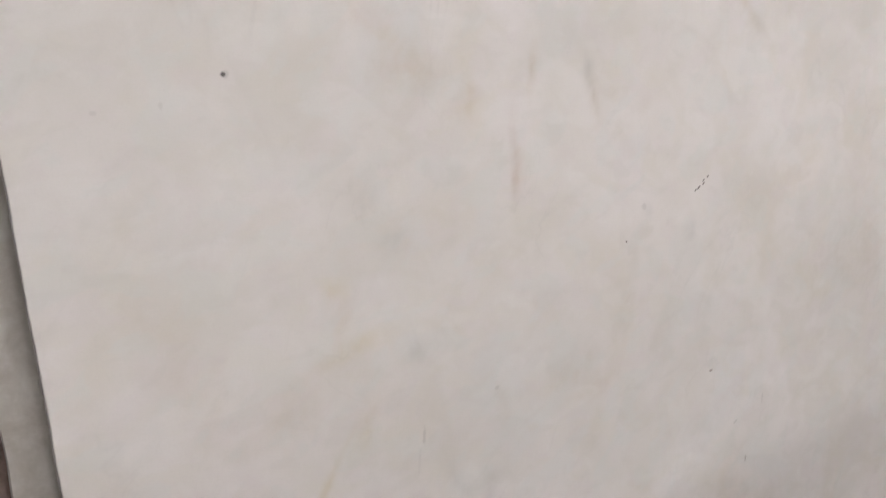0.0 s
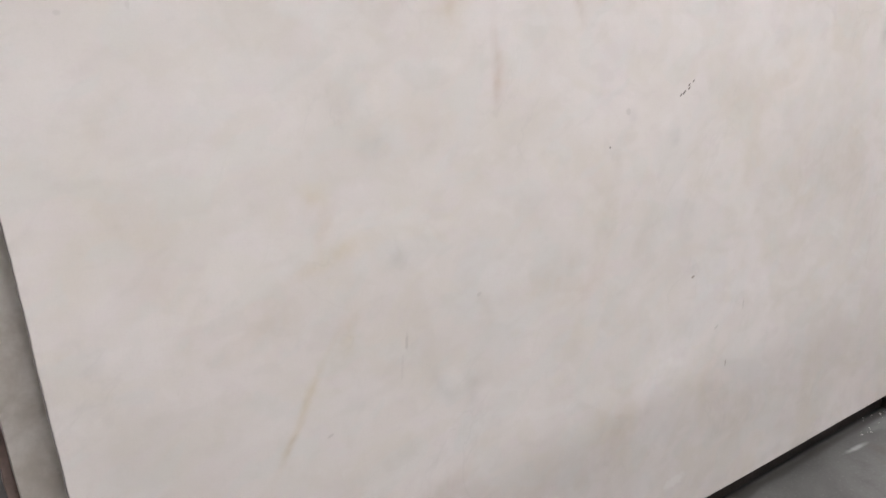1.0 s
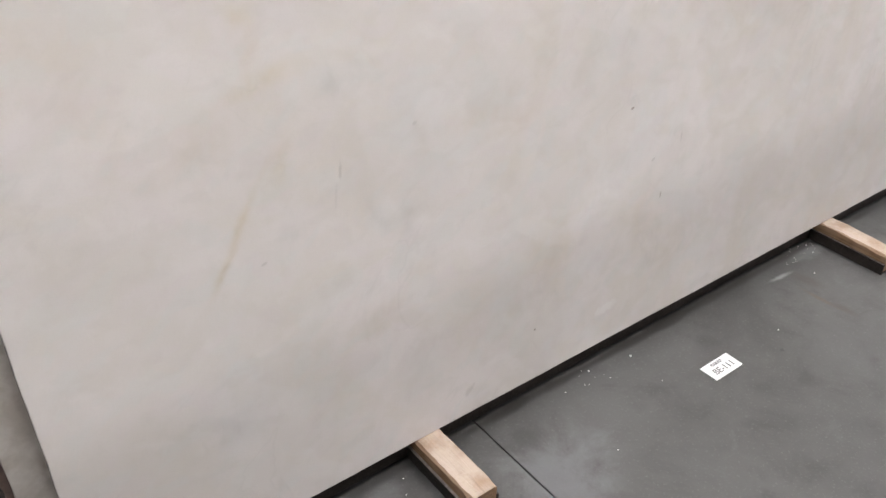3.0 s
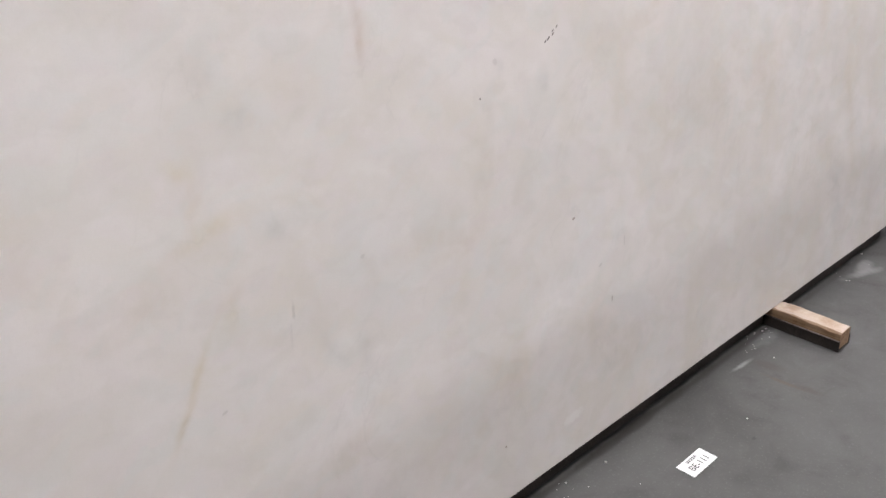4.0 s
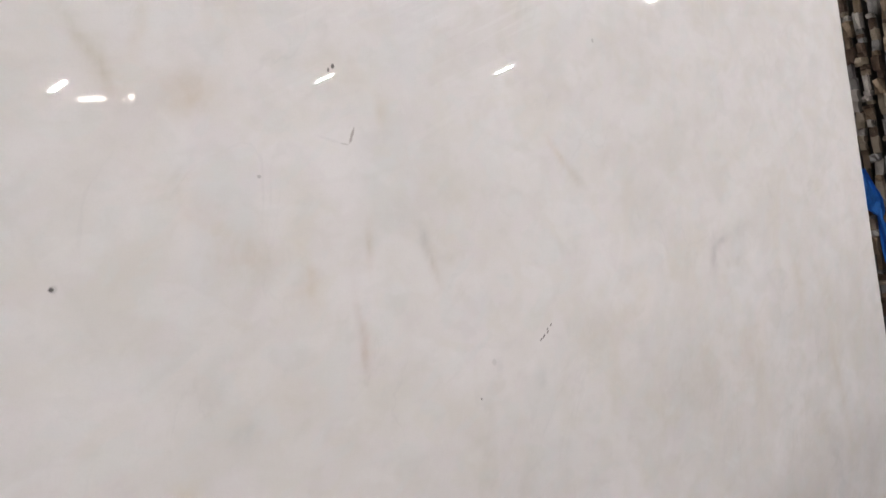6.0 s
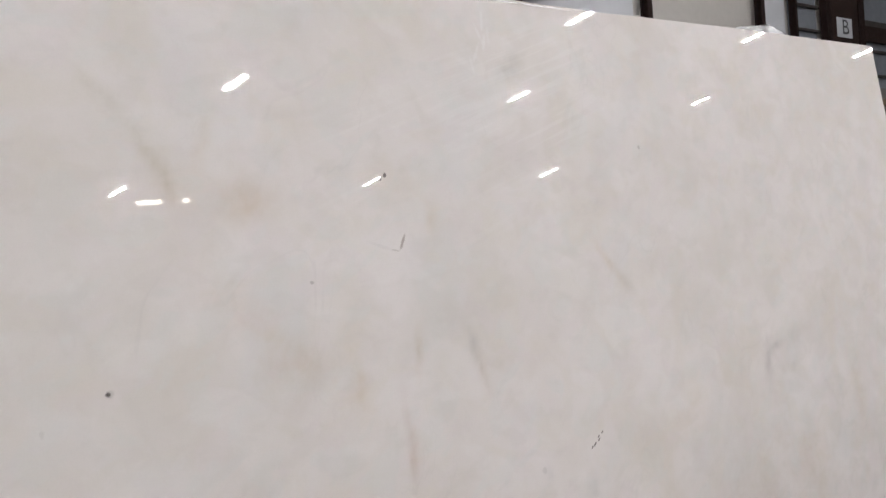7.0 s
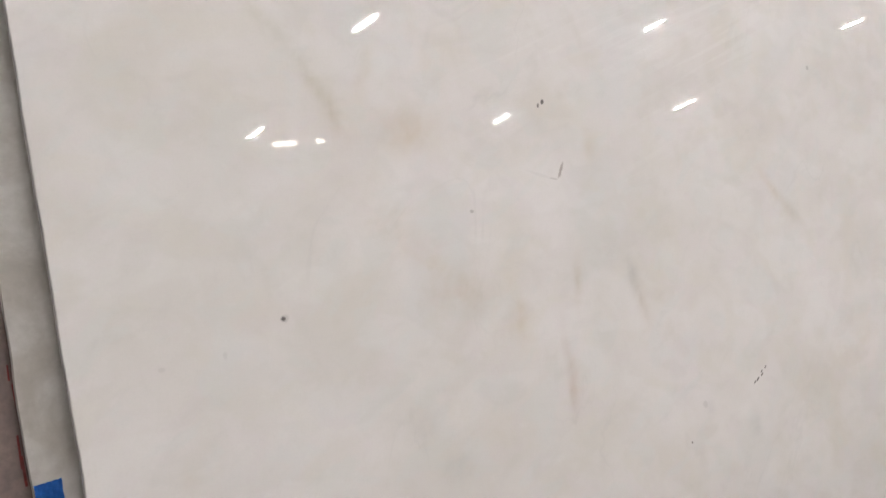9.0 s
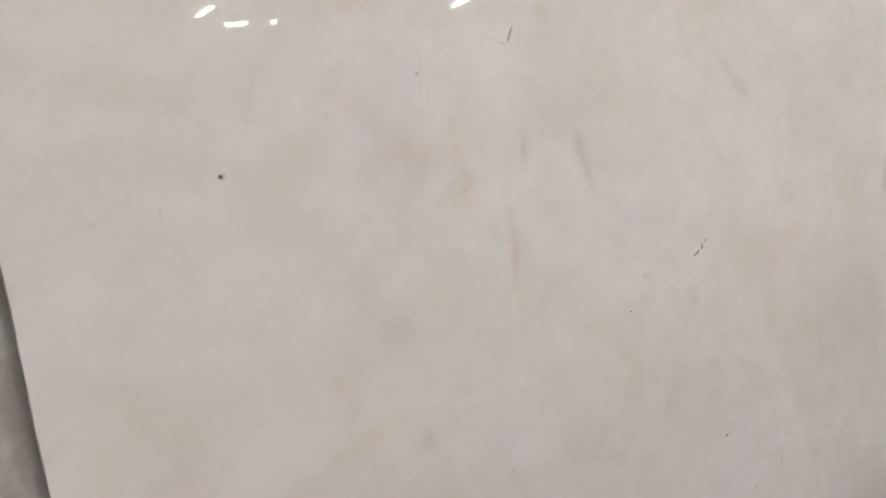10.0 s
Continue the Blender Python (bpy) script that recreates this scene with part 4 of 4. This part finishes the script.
SPLITS = [split_mesh(1.7 * k + 0.3, SPLIT_TONES[k % 5]) for k in range(15)]
rng = random.Random(11)
for s in range(12):
    y = -0.075 + 0.047 * s
    ob = thing("rough_slab", pose(BUNDLE_X + rng.uniform(-0.015, 0.02), y, 0.085, -LEAN, 0, 0), "dark stone slab standing on edge with a rough split end", "stone slab", "rough slabs in the next bundle")
    h = 1.82 + rng.uniform(-0.05, 0.04)
    part("body", roughen(box(0.02, 2.6, 0.0, 0.020, 0, h, 0.004), 0.003, 9.0, s), SPLIT_BODY, ob)
    z = 0.01
    while z < h - 0.03:
        tall = rng.choice((0.016, 0.022, 0.030, 0.042, 0.065)) * rng.uniform(0.85, 1.2)
        tall = min(tall, h - z)
        piece = new("split_stone", SPLITS[rng.randrange(15)])
        piece.parent = ob
        piece.matrix_basis = pose(0.006 + rng.uniform(-0.008, 0.006), 0.010 + rng.uniform(-0.006, 0.006), z + tall / 2, rng.uniform(-4, 4), rng.uniform(-4, 4), rng.uniform(-6, 6)) @ Matrix.Diagonal(
            (rng.uniform(0.024, 0.060), rng.uniform(0.017, 0.031), tall * 1.02, 1))
        z += tall
part("paint_mark", roughen(box(-0.020, -0.014, 0.0, 0.020, 0.10, 0.15), 0.004, 40.0), RED_PAINT, ob, "red paint mark")
skid = thing("bundle_skid", pose(BUNDLE_X, 0, 0), "dark steel skid under the bundle of rough slabs", "rack")
for x in (0.12, 1.9):
    part("runner", box(x, x + 0.09, -0.12, 0.62, 0.0008, 0.086, 0.004), STEEL_DARK, skid)
part("tread", box(0.0, 2.55, 0.50, 0.53, 0.0008, 0.083, 0.003), STEEL_DARK, skid)
for x in (0.17, 1.95):
    up = box(x - 0.03, x + 0.03, 0, 0.06, 0, 1.75, 0.003)
    bmesh.ops.transform(up, matrix=pose(0, 0.520, 0.06, -LEAN, 0, 0), verts=up.verts)
    part("upright", up, STEEL_DARK, skid)


def tape_flag():
    """A folded flag of tape with a loose tail."""
    bm = bmesh.new()
    rows = []
    n = 16
    for j in range(n + 1):
        t = j / n
        z = 1.165 - 0.37 * t
        wide = 0.012 + 0.066 * min(1, t / 0.30) if t < 0.45 else 0.030 - 0.012 * (t - 0.45)
        y0 = 0.312 - 0.055 * t - (0.05 * min(1, t / 0.3) if t < 0.45 else 0.044)
        rows.append([bm.verts.new((BUNDLE_X - 0.042 - 0.006 * math.sin(1.3 * i + 9 * t), y0 + wide * i / 5, z + 0.006 * math.sin(i * 1.3))) for i in range(6)])
    for a, b in zip(rows, rows[1:]):
        for i in range(5):
            bm.faces.new((a[i], a[i + 1], b[i + 1], b[i]))
    bmesh.ops.solidify(bm, geom=list(bm.faces), thickness=0.0006)
    return bm


flag = new("tape_flag", mesh_of(tape_flag(), "tape_flag", BLUE_TAPE))
tagged(flag, "loose folded strip of blue tape on the rough slabs", "tape")


# ---------------------------------------------------------------- the bundles across the aisle, behind the walk
for x0 in (-2.75, 0.26, 3.27, 6.28, 9.29):
    opposite = thing("opposite_rack", pose(x0, -1.72, 0), "dark steel rack across the aisle", "rack", "racks across the aisle")
    for x in (0.6, 2.3):
        part("runner", box(x, x + 0.08, -0.75, 0.18, 0.0008, 0.066, 0.003), STEEL_DARK, opposite)
        up = box(x + 0.01, x + 0.07, -0.06, 0.0, 0.0, 1.38, 0.003)
        bmesh.ops.transform(up, matrix=pose(0, -0.165, 0.045, LEAN, 0, 0), verts=up.verts)
        part("upright", up, STEEL_DARK, opposite)
    for k in range(4):
        ob = new("marble_slab", slab_mesh("marble_slab", 0.0, 3.0, 1.60 - 0.01 * k, 0.020, 0.06, MARBLE_BACK, wave=0.002, seed=20.0 + k + x0))
        ob.matrix_world = pose(x0 + 3.0, -1.72, H0 + 0.001, 90 - LEAN, 0, 180) @ pose(0, 0, -0.032 * k)
        tagged(ob, "greyish-white marble slab in the bundle across the aisle", "stone slab", "slabs across the aisle")
